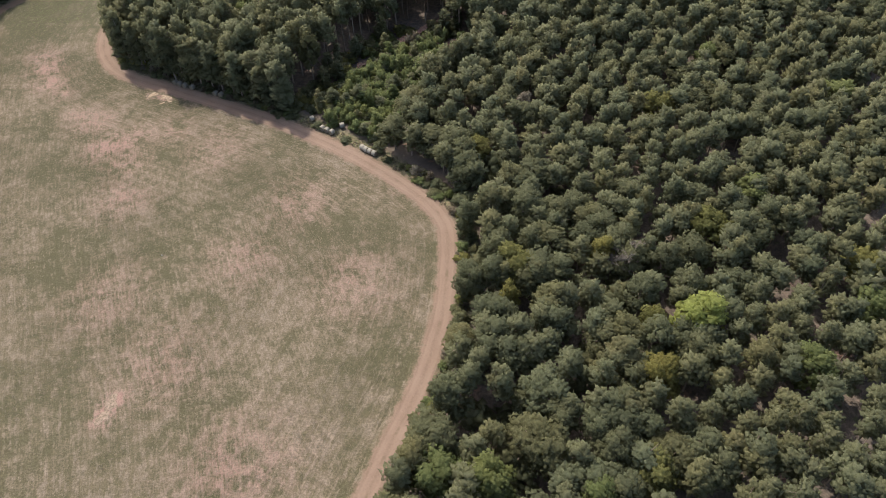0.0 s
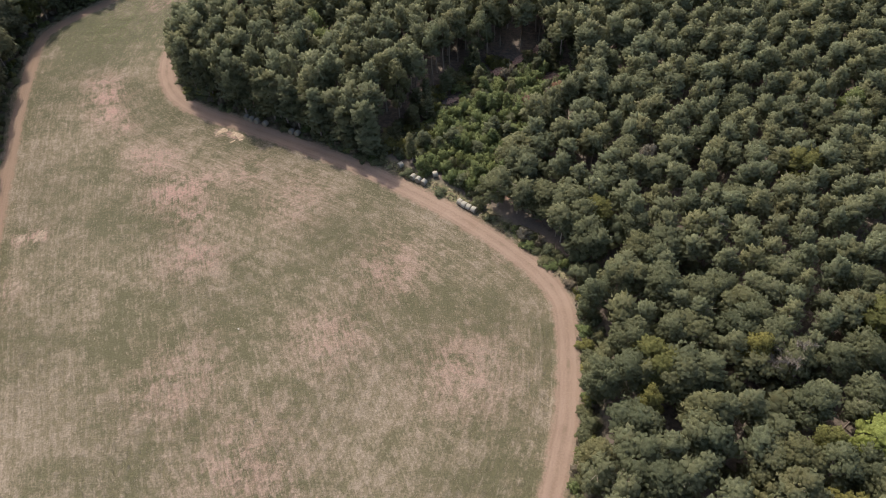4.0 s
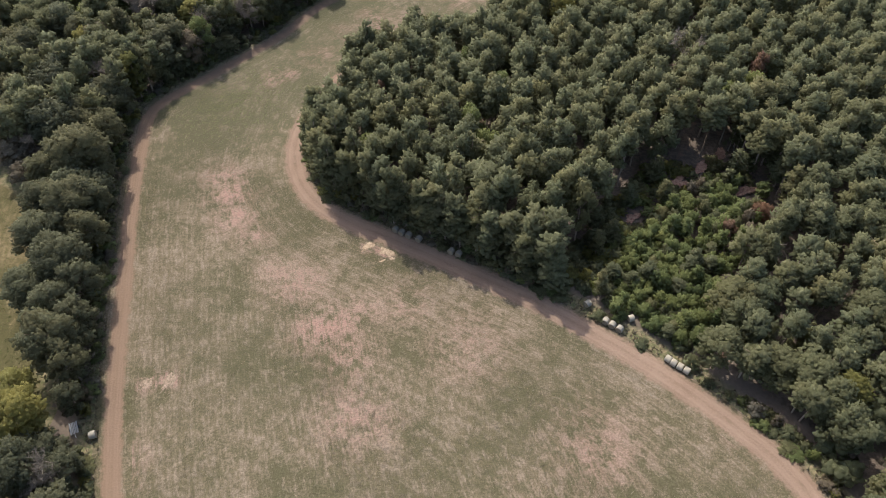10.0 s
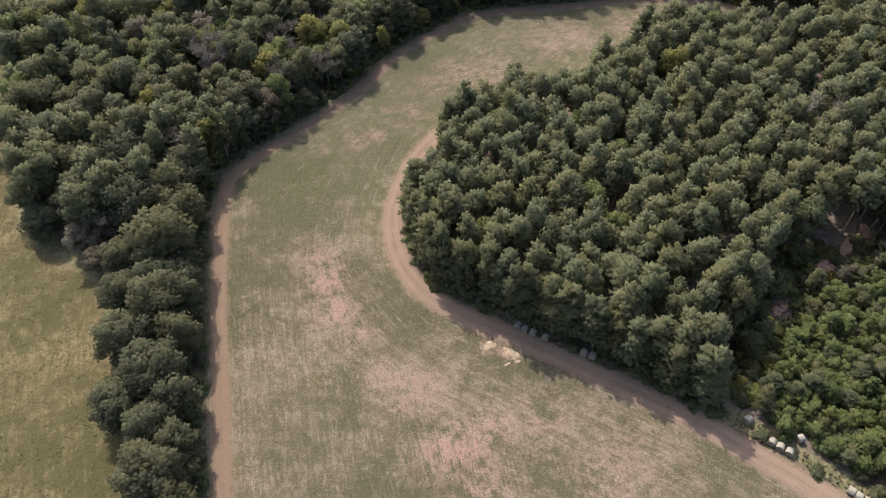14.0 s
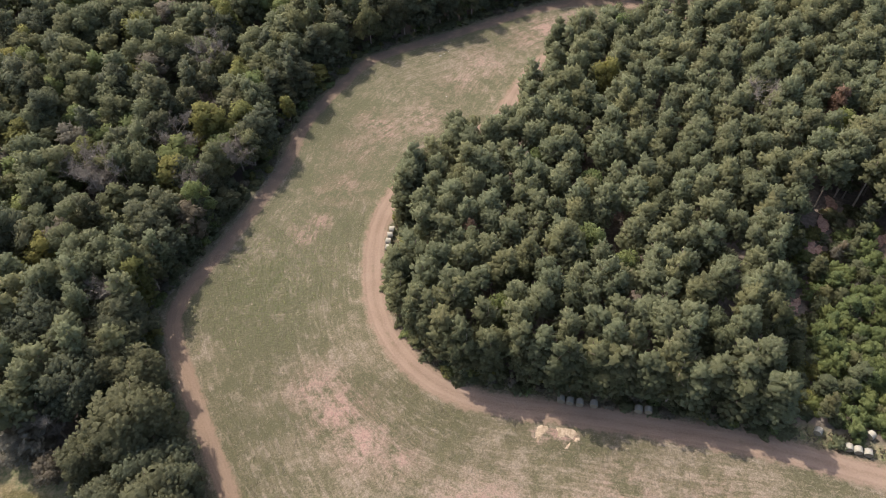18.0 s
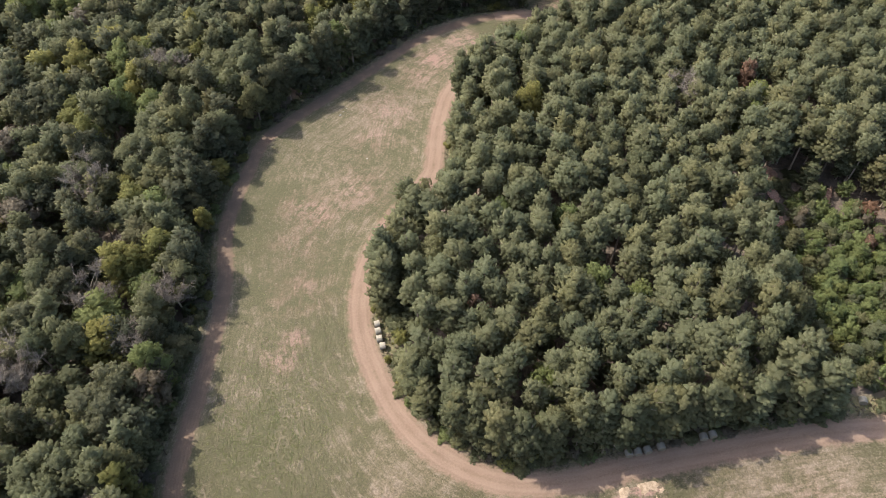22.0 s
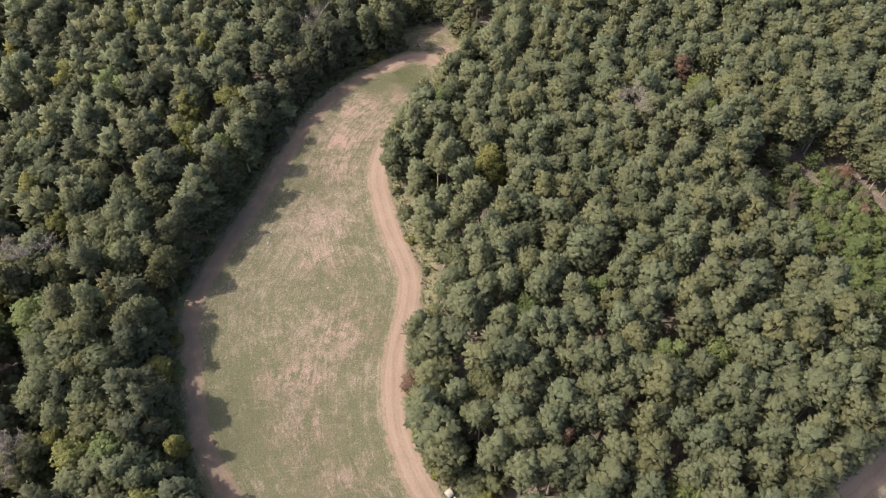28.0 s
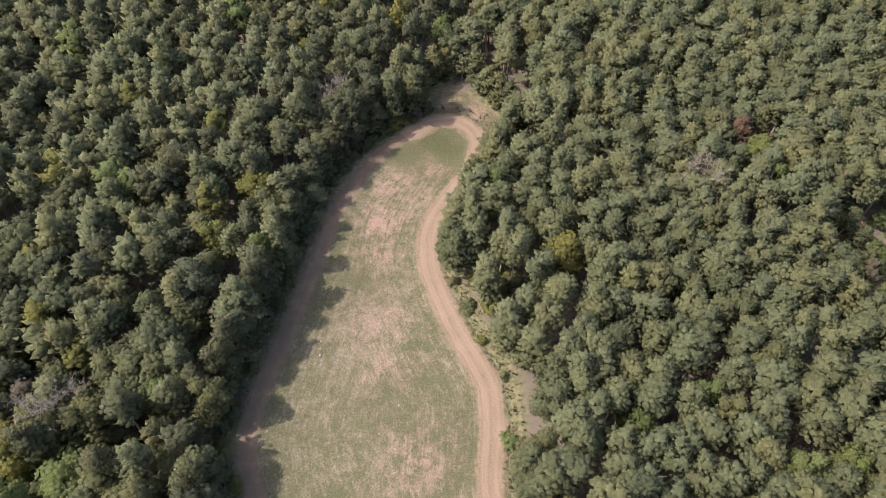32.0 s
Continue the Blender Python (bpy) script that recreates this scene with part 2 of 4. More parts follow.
TURF = turf_material("mown_grass")
GRAZED = turf_material("grazed_grass", (0.88, 0.87, 0.66))
TRACK = track_material()
FLOOR = floor_material()
LEAF = {
    "pine": leaf_material("pine_needles", (0.124, 0.128, 0.075), (0.170, 0.175, 0.101), (0.212, 0.216, 0.123), (0.18, 0.155, 0.08)),
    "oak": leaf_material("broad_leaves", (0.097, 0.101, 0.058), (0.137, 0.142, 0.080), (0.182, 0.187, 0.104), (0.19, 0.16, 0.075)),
    # darker species; the trees' shaded sides are partly in this colour too
    "deep": leaf_material("deep_green_shaded_leaves", (0.077, 0.079, 0.051), (0.115, 0.118, 0.073), (0.158, 0.161, 0.097), (0.15, 0.13, 0.065)),
    "bright": leaf_material("fresh_leaves", (0.098, 0.116, 0.046), (0.150, 0.172, 0.070), (0.212, 0.236, 0.104)),
    "lime": leaf_material("lime_leaves", (0.15, 0.165, 0.045), (0.245, 0.27, 0.080), (0.34, 0.37, 0.13)),
    "yellow": leaf_material("turning_leaves", (0.100, 0.098, 0.036), (0.172, 0.165, 0.058), (0.245, 0.234, 0.092)),
    "rust": leaf_material("dead_needles", (0.12, 0.072, 0.050), (0.19, 0.118, 0.084), (0.28, 0.185, 0.135)),
    "grey": leaf_material("dry_twigs", (0.104, 0.087, 0.063), (0.160, 0.137, 0.103), (0.23, 0.20, 0.158)),
}
BARK = bark_material("bark", (0.16, 0.125, 0.10), (0.32, 0.26, 0.21))
DEADWOOD = bark_material("dead_wood", (0.135, 0.11, 0.088), (0.25, 0.215, 0.175))

# ---- plan ----


def glide(points, step=1.5):
    """A smooth line through control points, as rows of x, y at about the given step."""
    p = np.array(points, float)
    p = np.vstack([2 * p[0] - p[1], p, 2 * p[-1] - p[-2]])
    rows = []
    for i in range(1, len(p) - 2):
        a, b, c, d = p[i - 1:i + 3]
        k = max(2, int(np.hypot(*(c - b)) / step))
        for t in np.arange(k) / k:
            rows.append(0.5 * (2 * b + (c - a) * t + (2 * a - 5 * b + 4 * c - d) * t * t + (3 * b - a - 3 * c + d) * t ** 3))
    rows.append(p[-2])
    return np.array(rows)


EAST = glide([(-52, -60), (-38, -10), (-24, 22), (-15.2, 44.6), (-11.1, 55), (-7.8, 62.6), (-4.9, 71.8), (-2.6, 82.5), (-1.8, 95.2), (-2.2, 103), (-5.2, 109),
              (-11.5, 115.8), (-19.8, 123), (-28.0, 129.1), (-36.5, 134.6), (-45.0, 139.8), (-54.6, 144.6), (-64.7, 149.6), (-74.2, 154.1), (-82.6, 157.7),
              (-90.6, 162.6), (-95.8, 168.8), (-99, 176.5), (-99.9, 184.8), (-98.4, 195), (-95.7, 203.2), (-91.8, 209.8), (-86.2, 215.8), (-77, 221.7),
              (-67.3, 225.2), (-61, 229), (-55.2, 236.2), (-49.6, 242.2), (-43.8, 247.4), (-38.6, 250.2), (-34, 251.4), (-27, 251.3), (-19, 250.2), (-11.4, 250.8), (-7.4, 252.7),
              (-5, 255.6), (-4.6, 259.6), (-7, 263.4), (-13.9, 267)])
WEST = glide([(-13.9, 267), (-20, 269.2), (-29, 270.4), (-40, 269.8), (-51, 267.6), (-61, 265.6), (-72, 263.6), (-80, 262), (-88, 259), (-96.5, 251),
              (-105.5, 240.8), (-112.5, 226.5), (-121, 214.5), (-130, 203), (-136.4, 194), (-137.2, 187), (-135.8, 180), (-130.7, 159), (-126, 143.5),
              (-121.2, 127), (-117.6, 115.5), (-113.8, 104.4), (-109, 92), (-103.2, 78.2), (-97, 62), (-86, 30), (-72, -60)])
RIM = np.vstack([EAST, WEST[1:]])


def inside(poly, x, y):
    """Which of the points x, y lie in the polygon."""
    hit = np.zeros(np.shape(x), bool)
    px, py = poly[:, 0], poly[:, 1]
    qx, qy = np.roll(px, -1), np.roll(py, -1)
    for a, b, c, d in zip(px, py, qx, qy):
        if b != d:
            hit ^= ((b > y) != (d > y)) & (x < (c - a) * (y - b) / (d - b) + a)
    return hit


def distance(line, x, y):
    """Distance of the points from a polyline."""
    best = np.full(np.shape(x), 1e9)
    for (a, b), (c, d) in zip(line[:-1], line[1:]):
        ux, uy = c - a, d - b
        t = np.clip(((x - a) * ux + (y - b) * uy) / (ux * ux + uy * uy), 0, 1)
        best = np.minimum(best, (x - a - t * ux) ** 2 + (y - b - t * uy) ** 2)
    return np.sqrt(best)


def mown(x, y):
    """How the mower went: distance from each track and the way along it."""
    found = {}
    for line, lane, along in ((WEST, "lane", "along"), (EAST, "lane_e", "along_e")):
        best, way, gone = np.full(np.shape(x), 1e9), np.zeros(np.shape(x)), 0.0
        for (a, b), (c, d) in zip(line[:-1], line[1:]):
            long = math.hypot(c - a, d - b)
            t = np.clip(((x - a) * (c - a) + (y - b) * (d - b)) / (long * long), 0, 1)
            gap = np.hypot(x - a - t * (c - a), y - b - t * (d - b))
            way = np.where(gap < best, gone + t * long, way)
            best = np.minimum(best, gap)
            gone += long
        found[lane], found[along] = best, way
    return found


def rise(x, y):
    """Gentle swells of the ground."""
    return 0.22 * np.sin(x * 0.045 + 1.0) * np.cos(y * 0.037) + 0.10 * np.sin(x * 0.11 + y * 0.09)


SHRUB_GAP = np.array([(-38.5, 141), (-40.5, 148.5), (-34, 158.5), (-28, 168.5), (-19, 178), (-3, 182), (4, 172), (3, 163), (-5, 153), (-9, 142), (-14, 131), (-21, 129)])
STAND_EDGE = np.array([(-39, 141), (-40.5, 148.5), (-34, 158.5), (-28, 168.5), (-19, 178), (-3, 183)])
SOIL_GAP = np.array([(-18, 172), (-9, 179), (-2, 184), (3, 176), (2, 168), (-6, 170)])
PASTURE = np.array([(-116, 60), (-121, 84), (-131, 111), (-137, 122), (-141, 131), (-147, 141), (-150, 150), (-158, 160), (-168, 166), (-178, 171), (-188, 186),
                    (-198, 215), (-206, 238), (-222, 254), (-300, 300), (-520, 330), (-520, -80), (-90, -80)])
LOOP_LAWN = np.array([(-13, 249), (-3.5, 247.6), (-1.2, 249), (1.6, 252), (3.6, 257.2), (6.0, 262.8), (4.6, 265.8), (-1.0, 266.5), (-9, 265), (-7, 257)])


def mesh_from(name, verts, tris, mats, smooth=False, **attrs):
    """A mesh out of arrays of corners and triangles (or quads)."""
    me = bpy.data.meshes.new(name)
    verts, tris = np.asarray(verts, np.float32), np.asarray(tris, np.int32)
    k = tris.shape[1]
    me.vertices.add(len(verts))
    me.vertices.foreach_set("co", verts.ravel())
    me.loops.add(tris.size)
    me.loops.foreach_set("vertex_index", tris.ravel())
    me.polygons.add(len(tris))
    me.polygons.foreach_set("loop_start", np.arange(0, tris.size, k, dtype=np.int32))
    for m in mats:
        me.materials.append(m)
    for key, values in attrs.items():
        if key == "slot":
            me.polygons.foreach_set("material_index", np.asarray(values, np.int32))
        elif key == "normals":
            me.attributes.new("custom_normal", "FLOAT_VECTOR", "POINT").data.foreach_set("vector", np.asarray(values, np.float32).ravel())
        else:
            me.attributes.new(key, "FLOAT", "POINT").data.foreach_set("value", np.asarray(values, np.float32))
    if smooth:
        me.polygons.foreach_set("use_smooth", np.ones(len(tris), bool))
    me.update(calc_edges=True)
    return me


def part(name, me, parent, label=""):
    ob = new(name, me)
    ob.parent = parent
    return tagged(ob, label)


# bare or bleached places in the grass: x, y, radius, strength
BARE = [(-113.5, 169.5, 4.0, 1.1), (-110.6, 164.4, 4.6, 1.2), (-107.6, 158, 4.2, 1.2), (-102.5, 153, 3.2, .9), (-84.5, 131, 4.6, 1.3), (-80.9, 133.5, 4.4, 1.2), (-90.8, 141.5, 5, 1),
        (-95.2, 144, 4, .8), (-77.2, 136, 3.6, .8), (-78, 125.5, 5, .9), (-112.8, 117.9, 1.3, 3.0), (-109.0, 118.8, 1.3, 3.0), (-57, 129, 7, .6), (-110.6, 206.2, 2.6, 1.2), (-107, 208, 2, 1.0),
        (-88.5, 233, 4, 1.0), (-90.3, 236.2, 3.6, .9), (-78.4, 152.0, 1.3, 3.2), (-74.6, 151.0, 1.6, 3.4), (-69.5, 137.5, 4.5, .7), (-62, 62.2, 1.9, 2.2), (-63, 58.9, 1.9, 2.2), (-44.5, 94.7, 7, .7)]
BARE += [(0, 256, 4, .9), (3, 262, 4, .9), (-20, 258, 3.5, .7), (-75, 114, 6, .9), (-20.4, 88.2, 8, .7), (-35, 111, 7, .7), (-37.2, 49, 9, .9), (-101, 217, 5, .6), (-27.8, 263, 4, 1.2), (-37.4, 260.5, 5, 1.1), (-28, 255, 4, .8), (-45, 258, 5, .7),
         (-58.6, 251, 6, .7), (-78.5, 233.5, 6, .6), (-113, 103, 4, 1.1), (-12, 116, 3, .8), (-96, 228, 5, .5), (-70, 85, 8, .6), (-55, 70, 9, .6), (-66, 245, 5, .6)]


def sheet(name, poly, reach, step, mat, z0=0.0, more=None):
    """A grass sheet on a square grid over the polygon and a margin round it."""
    lo, hi = poly.min(0) - reach, poly.max(0) + reach
    nx, ny = int((hi[0] - lo[0]) / step) + 1, int((hi[1] - lo[1]) / step) + 1
    gx, gy = np.meshgrid(lo[0] + step * np.arange(nx), lo[1] + step * np.arange(ny))
    x, y = gx.ravel(), gy.ravel()
    edge = distance(np.vstack([poly, poly[:1]]), x, y)
    out = np.where(inside(poly, x, y), -edge, edge)
    if more is not None:
        gap = distance(np.vstack([more, more[:1]]), x, y)
        out = np.minimum(out, np.where(inside(more, x, y), -gap, gap) + 1.5)
    bare = np.zeros(len(x))
    for bx, by, br, bs in BARE:
        bare = np.maximum(bare, bs * np.exp(-((x - bx) ** 2 + (y - by) ** 2) / (1.1 * br * br)))
    lush = 0.5 + 0.5 * np.tanh((y + 0.25 * x - 160) / 14)
    i = (np.arange(ny - 1)[:, None] * nx + np.arange(nx - 1)).ravel()
    quads = np.stack([i, i + 1, i + nx + 1, i + nx], 1)
    quads = quads[(out[quads] < reach).any(1)]
    used, quads = np.unique(quads, return_inverse=True)
    co = np.stack([x, y, rise(x, y) + z0], 1)[used]
    me = mesh_from(name, co, quads.reshape(-1, 4), [mat], True, edge=edge[used], out=out[used], bare=bare[used], lush=lush[used], **mown(co[:, 0], co[:, 1]))
    return new(name, me)


def ribbon(name, line, half, mat, lift, brown_and_shade=0.0, slim=1.0):
    """A strip along a line, with its distance from the middle kept at every corner."""
    d = np.gradient(line, axis=0)
    d /= np.hypot(d[:, 0], d[:, 1])[:, None]
    side = np.stack([d[:, 1], -d[:, 0]], 1)
    steps = np.linspace(-half, half, 9)
    xy = line[:, None] + side[:, None] * steps[None, :, None]
    x, y = xy[..., 0].ravel(), xy[..., 1].ravel()
    rut = -0.05 * np.exp(-((np.abs(steps) - 0.85) / 0.35) ** 2)
    z = rise(x, y) + lift + np.tile(rut + 0.05 * (1 - np.abs(steps) / half), len(line))
    z[np.tile(np.abs(steps) > half - 0.01, len(line))] -= 0.10
    i = (np.arange(len(line) - 1)[:, None] * 9 + np.arange(8)).ravel()
    quads = np.stack([i, i + 1, i + 10, i + 9], 1)
    across = np.tile(steps, len(line)) * slim
    bare = np.zeros(len(x))
    # last mask but lush: painted shade, rising where the track meets the far wood
    return new(name, mesh_from(name, np.stack([x, y, z], 1), quads, [mat], True, across=across, brown=bare + 0.7 * (brown_and_shade > 0), edge=np.abs(across), bare=bare, out=bare - 5, wood_shade=brown_and_shade * (0.5 + 0.5 * np.tanh((y - 0.35 * x - 247) / 9)), lush=0.5 + 0.5 * np.tanh((y + 0.25 * x - 160) / 14), **mown(x, y)))


ground_corners = [(-2500, -2500, -0.45), (2500, -2500, -0.45), (2500, 2500, -0.45), (-2500, 2500, -0.45)]
tagged(new("ground", mesh_from("ground", ground_corners, [(0, 1, 2, 3)], [FLOOR])), "brown leaf-littered forest floor with red clay", "ground", kind="structure")
tagged(sheet("meadow", RIM, 9.0, 1.25, TURF, more=LOOP_LAWN), "mown half-dry hay meadow with bare pinkish patches", "meadow", kind="structure")
tagged(sheet("pasture", PASTURE, 6.0, 3.0, GRAZED, -0.05), "yellow-green grazed pasture behind the hedge", "pasture", kind="structure")
tagged(ribbon("dirt_track_east", EAST, 3.2, TRACK, 0.07, slim=0.92), "pinkish-tan dirt farm track with wheel ruts", "dirt track", kind="structure")
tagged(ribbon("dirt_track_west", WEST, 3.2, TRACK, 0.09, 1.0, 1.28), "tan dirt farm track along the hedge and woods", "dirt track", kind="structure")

# ---- trees: shapes ----


def spread(rng, count):
    """Evenly strewn directions."""
    k = np.arange(count) + 0.5
    z = 1 - 2 * k / count
    a = k * 2.39996 + rng.uniform(0, 6.28)
    r = np.sqrt(1 - z * z)
    d = np.stack([r * np.cos(a), r * np.sin(a), z], 1) + rng.normal(scale=0.10, size=(count, 3))
    return d / np.linalg.norm(d, axis=1)[:, None]


def sprays(rng, centres, radii, size, under):
    """The skin of a crown: places and directions of the small leafy sprays that stand out of its boughs."""
    places, ways = [], []
    for k, (c, r) in enumerate(zip(centres, radii)):
        d = spread(rng, max(8, int(2.15 * (r / size) ** 2)))
        d = d[d[:, 2] > under]
        p = c + d * (r * rng.uniform(0.90, 1.08, (len(d), 1)))
        ok = np.ones(len(p), bool)
        for j, (c2, r2) in enumerate(zip(centres, radii)):
            if j != k:
                ok &= np.linalg.norm(p - c2, axis=1) > 0.92 * r2
        places.append(p[ok])
        ways.append(d[ok])
    return np.vstack(places), np.vstack(ways)


def across_of(rng, d):
    u = np.cross(d, rng.normal(size=d.shape))
    u /= np.linalg.norm(u, axis=1)[:, None]
    return u, np.cross(d, u)


def unit(v):
    return v / np.maximum(np.linalg.norm(v, axis=1), 1e-6)[:, None]


def shoots(rng, p, axis, out, size, tall, blades, long):
    """Leafy shoots: at every place a small five-sided tussock, rounded by its normals, and a few loose blades out of it."""
    m = len(p)
    axis = unit(axis + rng.normal(scale=0.18, size=axis.shape))
    u, v = across_of(rng, axis)
    s = size * rng.uniform(0.72, 1.28, m)
    co, soft = np.empty((m, 6, 3)), np.empty((m, 6, 3))
    co[:, 0] = p + axis * (s * tall * rng.uniform(0.7, 1.2, m))[:, None]
    soft[:, 0] = unit(0.6 * axis + 0.4 * out)
    for i in range(5):
        a = i * 1.2566 + rng.uniform(-0.35, 0.35, m)
        side = np.cos(a)[:, None] * u + np.sin(a)[:, None] * v
        co[:, i + 1] = p + side * (s * rng.uniform(0.8, 1.3, m))[:, None] - axis * (s * rng.uniform(0.2, 0.6, m))[:, None]
        soft[:, i + 1] = unit(0.55 * side + 0.15 * axis + 0.5 * out)
    fan = np.array([(0, i + 1, (i + 1) % 5 + 1) for i in range(5)])
    tussock = (co.reshape(-1, 3), (np.arange(m)[:, None, None] * 6 + fan).reshape(-1, 3), soft.reshape(-1, 3))
    p, axis, out, s = (np.repeat(q, blades, 0) for q in (p, axis, out, s))
    m = len(p)
    way = unit(axis + rng.normal(scale=0.55, size=(m, 3)) + (0, 0, 0.15))
    wide = unit(np.cross(way, rng.normal(size=(m, 3))))
    foot = p + rng.normal(scale=0.5, size=(m, 3)) * s[:, None]
    reach = (long * s * rng.uniform(0.7, 1.3, m))[:, None]
    c = np.stack([foot - wide * reach * 0.2, foot + wide * reach * 0.2, foot + way * reach], 1)
    soft = unit(0.6 * out + 0.5 * way)
    flip = (np.cross(c[:, 1] - c[:, 0], c[:, 2] - c[:, 0]) * soft).sum(1) < 0
    c[flip] = c[flip][:, [1, 0, 2]]
    return join([tussock, (c.reshape(-1, 3), np.arange(3 * m).reshape(-1, 3), np.repeat(soft, 3, 0))])


ICO = bmesh.new()
bmesh.ops.create_icosphere(ICO, subdivisions=1, radius=1.0)   # twenty faces
ICO_V = np.array([v.co[:] for v in ICO.verts])
ICO_F = np.array([[v.index for v in f.verts] for f in ICO.faces])
ICO.free()


def boughs(rng, centres, radii, shrink):
    """The dense foliage under the shoots: one small lumpy body a bough, without the faces that lie inside other boughs."""
    pieces = []
    for k, (c, r) in enumerate(zip(centres, radii)):
        v = c + ICO_V @ np.linalg.qr(rng.normal(size=(3, 3)))[0] * (r * shrink * rng.uniform(0.72, 1.18, (len(ICO_V), 1)))
        hid = np.zeros(len(v), bool)
        for q, (c2, r2) in enumerate(zip(centres, radii)):
            if q != k:
                hid |= np.linalg.norm(v - c2, axis=1) < r2 * shrink * 0.86
        f = ICO_F[~hid[ICO_F].all(1)]
        if len(f):
            used, g = np.unique(f, return_inverse=True)
            pieces.append((v[used], g.reshape(-1, 3), unit(0.5 * unit(v[used] - c) + 0.5 * unit(v[used] - centres.mean(0)))))
    return join(pieces)


def taper(rows, sides):
    """A tapered tube through rows of x, y, z, radius: corners and triangles."""
    rows = np.asarray(rows, float)
    a = np.arange(sides) / sides * 2 * math.pi
    v = np.concatenate([np.stack([x + r * np.cos(a), y + r * np.sin(a), np.full(sides, z)], 1) for x, y, z, r in rows])
    f = []
    for k in range(len(rows) - 1):
        for i in range(sides):
            p, q = k * sides + i, k * sides + (i + 1) % sides
            f += [(p, q, q + sides), (p, q + sides, p + sides)]
    return v, np.array(f)


def join(pieces):
    """Several (corners, triangles, normals if any) as one."""
    cols, n = [[] for _ in pieces[0]], 0
    for piece in pieces:
        for k, col in enumerate(piece):
            cols[k].append(col + n if k == 1 else col)
        n += len(piece[0])
    return tuple(np.vstack(col) for col in cols)


def trunk_shape(rng, height, radius, limbs, spread, first):
    bend = rng.normal(scale=0.25, size=2)
    rows = [(bend[0] * t, bend[1] * t, -0.7 + (height + 0.7) * t, radius * (1.25 if t == 0 else 1 - 0.8 * t)) for t in (0, 0.1, 0.4, 0.75, 1)]
    pieces = [taper(rows, 6)]
    for k in range(limbs):
        z = height * rng.uniform(first, 0.92)
        a = k * 2.4 + rng.uniform(-0.4, 0.4)
        t = z / height
        x, y = bend * t
        s = spread * rng.uniform(0.55, 0.95)
        pieces.append(taper([(x, y, z, radius * 0.35), (x + math.cos(a) * s * 0.5, y + math.sin(a) * s * 0.5, z + s * 0.28, radius * 0.22),
                             (x + math.cos(a) * s, y + math.sin(a) * s, z + s * 0.62, radius * 0.08)], 3))
    return join(pieces)


def pine_crown(rng, low, top, wide, fat, n, size, each):
    """A tall blunt crown of rounded boughs, each set with upright needle brushes."""
    lean = rng.normal(scale=0.3, size=2)
    h = (np.arange(n) + 0.5) / n
    prof = np.sin(np.pi * (0.24 + 0.68 * h)) ** 0.75
    a = np.arange(n) * 2.39996 + rng.uniform(-0.5, 0.5, n) + rng.uniform(0, 6.28)
    r = wide * prof * rng.uniform(0.5, 1.2, n)
    c = np.stack([r * np.cos(a) + lean[0] * h, r * np.sin(a) + lean[1] * h, low + (top - low) * h + rng.normal(scale=0.3, size=n)], 1)
    rad = fat * (1.15 - 0.38 * h) * rng.uniform(0.72, 1.2, n)
    p, d = sprays(rng, c, rad, size, -0.25)
    axis = unit(0.75 * d + (0, 0, 0.6))
    out = unit(0.5 * d + 0.35 * unit(p * (1, 1, 0)) + (0, 0, 0.35))
    return join([shoots(rng, p, axis, out, size, 1.25, each, 1.8), boughs(rng, c, rad, 0.80)])


def crown_shape(rng, kind, lite=False):
    """Crown of a unit tree of its kind: corners, triangles, normals. lite: coarser, for trees far off."""
    if kind == "pine":            # 16 m, crown from 8 m up
        return pine_crown(rng, 8.6, 14.9, 1.5, 1.22, 12, 0.46 if lite else 0.345, 1)
    if kind == "low_pine":        # 11 m, of the younger lower wood
        return pine_crown(rng, 4.6, 9.9, 1.3, 1.12, 12, 0.46 if lite else 0.345, 1)
    if kind == "edge_pine":       # 16 m, at the light: needles low down
        return pine_crown(rng, 3.4, 14.8, 1.5, 1.22, 17, 0.50 if lite else 0.37, 1)
    if kind == "oak":             # 14 m, broad dome of several boughs
        n, top, low, wide, fat, size = 19, 12.4, 4.6, 3.1, 1.5, 0.36
        h = (np.arange(n) + 0.5) / n
        prof = np.sqrt(np.clip(1 - (h * 1.02 - 0.25) ** 2 * 1.55, 0.04, 1))
    else:                         # shrub, 3 m, several stems from the ground
        n, top, low, wide, fat, size = 6, 2.2, 0.5, 1.1, 0.78, 0.32
        h = (np.arange(n) + 0.5) / n
        prof = np.sqrt(np.clip(1 - h ** 2 * 0.9, 0.05, 1))
    if kind == "broad_oak":       # a wide old crown of many boughs
        n, top, low, wide, fat, size = 36, 12.4, 4.2, 4.7, 1.75, 0.37
        h = (np.arange(n) + 0.5) / n
        prof = np.sqrt(np.clip(1 - (h * 1.02 - 0.25) ** 2 * 1.55, 0.04, 1))
    size *= 1.3 if lite else 1.0
    a = np.arange(n) * 2.39996 + rng.uniform(0, 6.28)
    r = wide * prof * rng.uniform(0.55, 1.15, n)
    c = np.stack([r * np.cos(a), r * np.sin(a), low + (top - low) * h + rng.normal(scale=0.35, size=n)], 1)
    rad = fat * rng.uniform(0.72, 1.25, n)
    p, d = sprays(rng, c, rad, size, -0.25)
    out = unit(0.65 * d + 0.35 * unit(p - (0, 0, (low + top) / 2)) + (0, 0, 0.25))
    return join([shoots(rng, p, unit(d + (0, 0, 0.3)), out, size, 0.95, 1, 1.4), boughs(rng, c, rad, 0.84)])


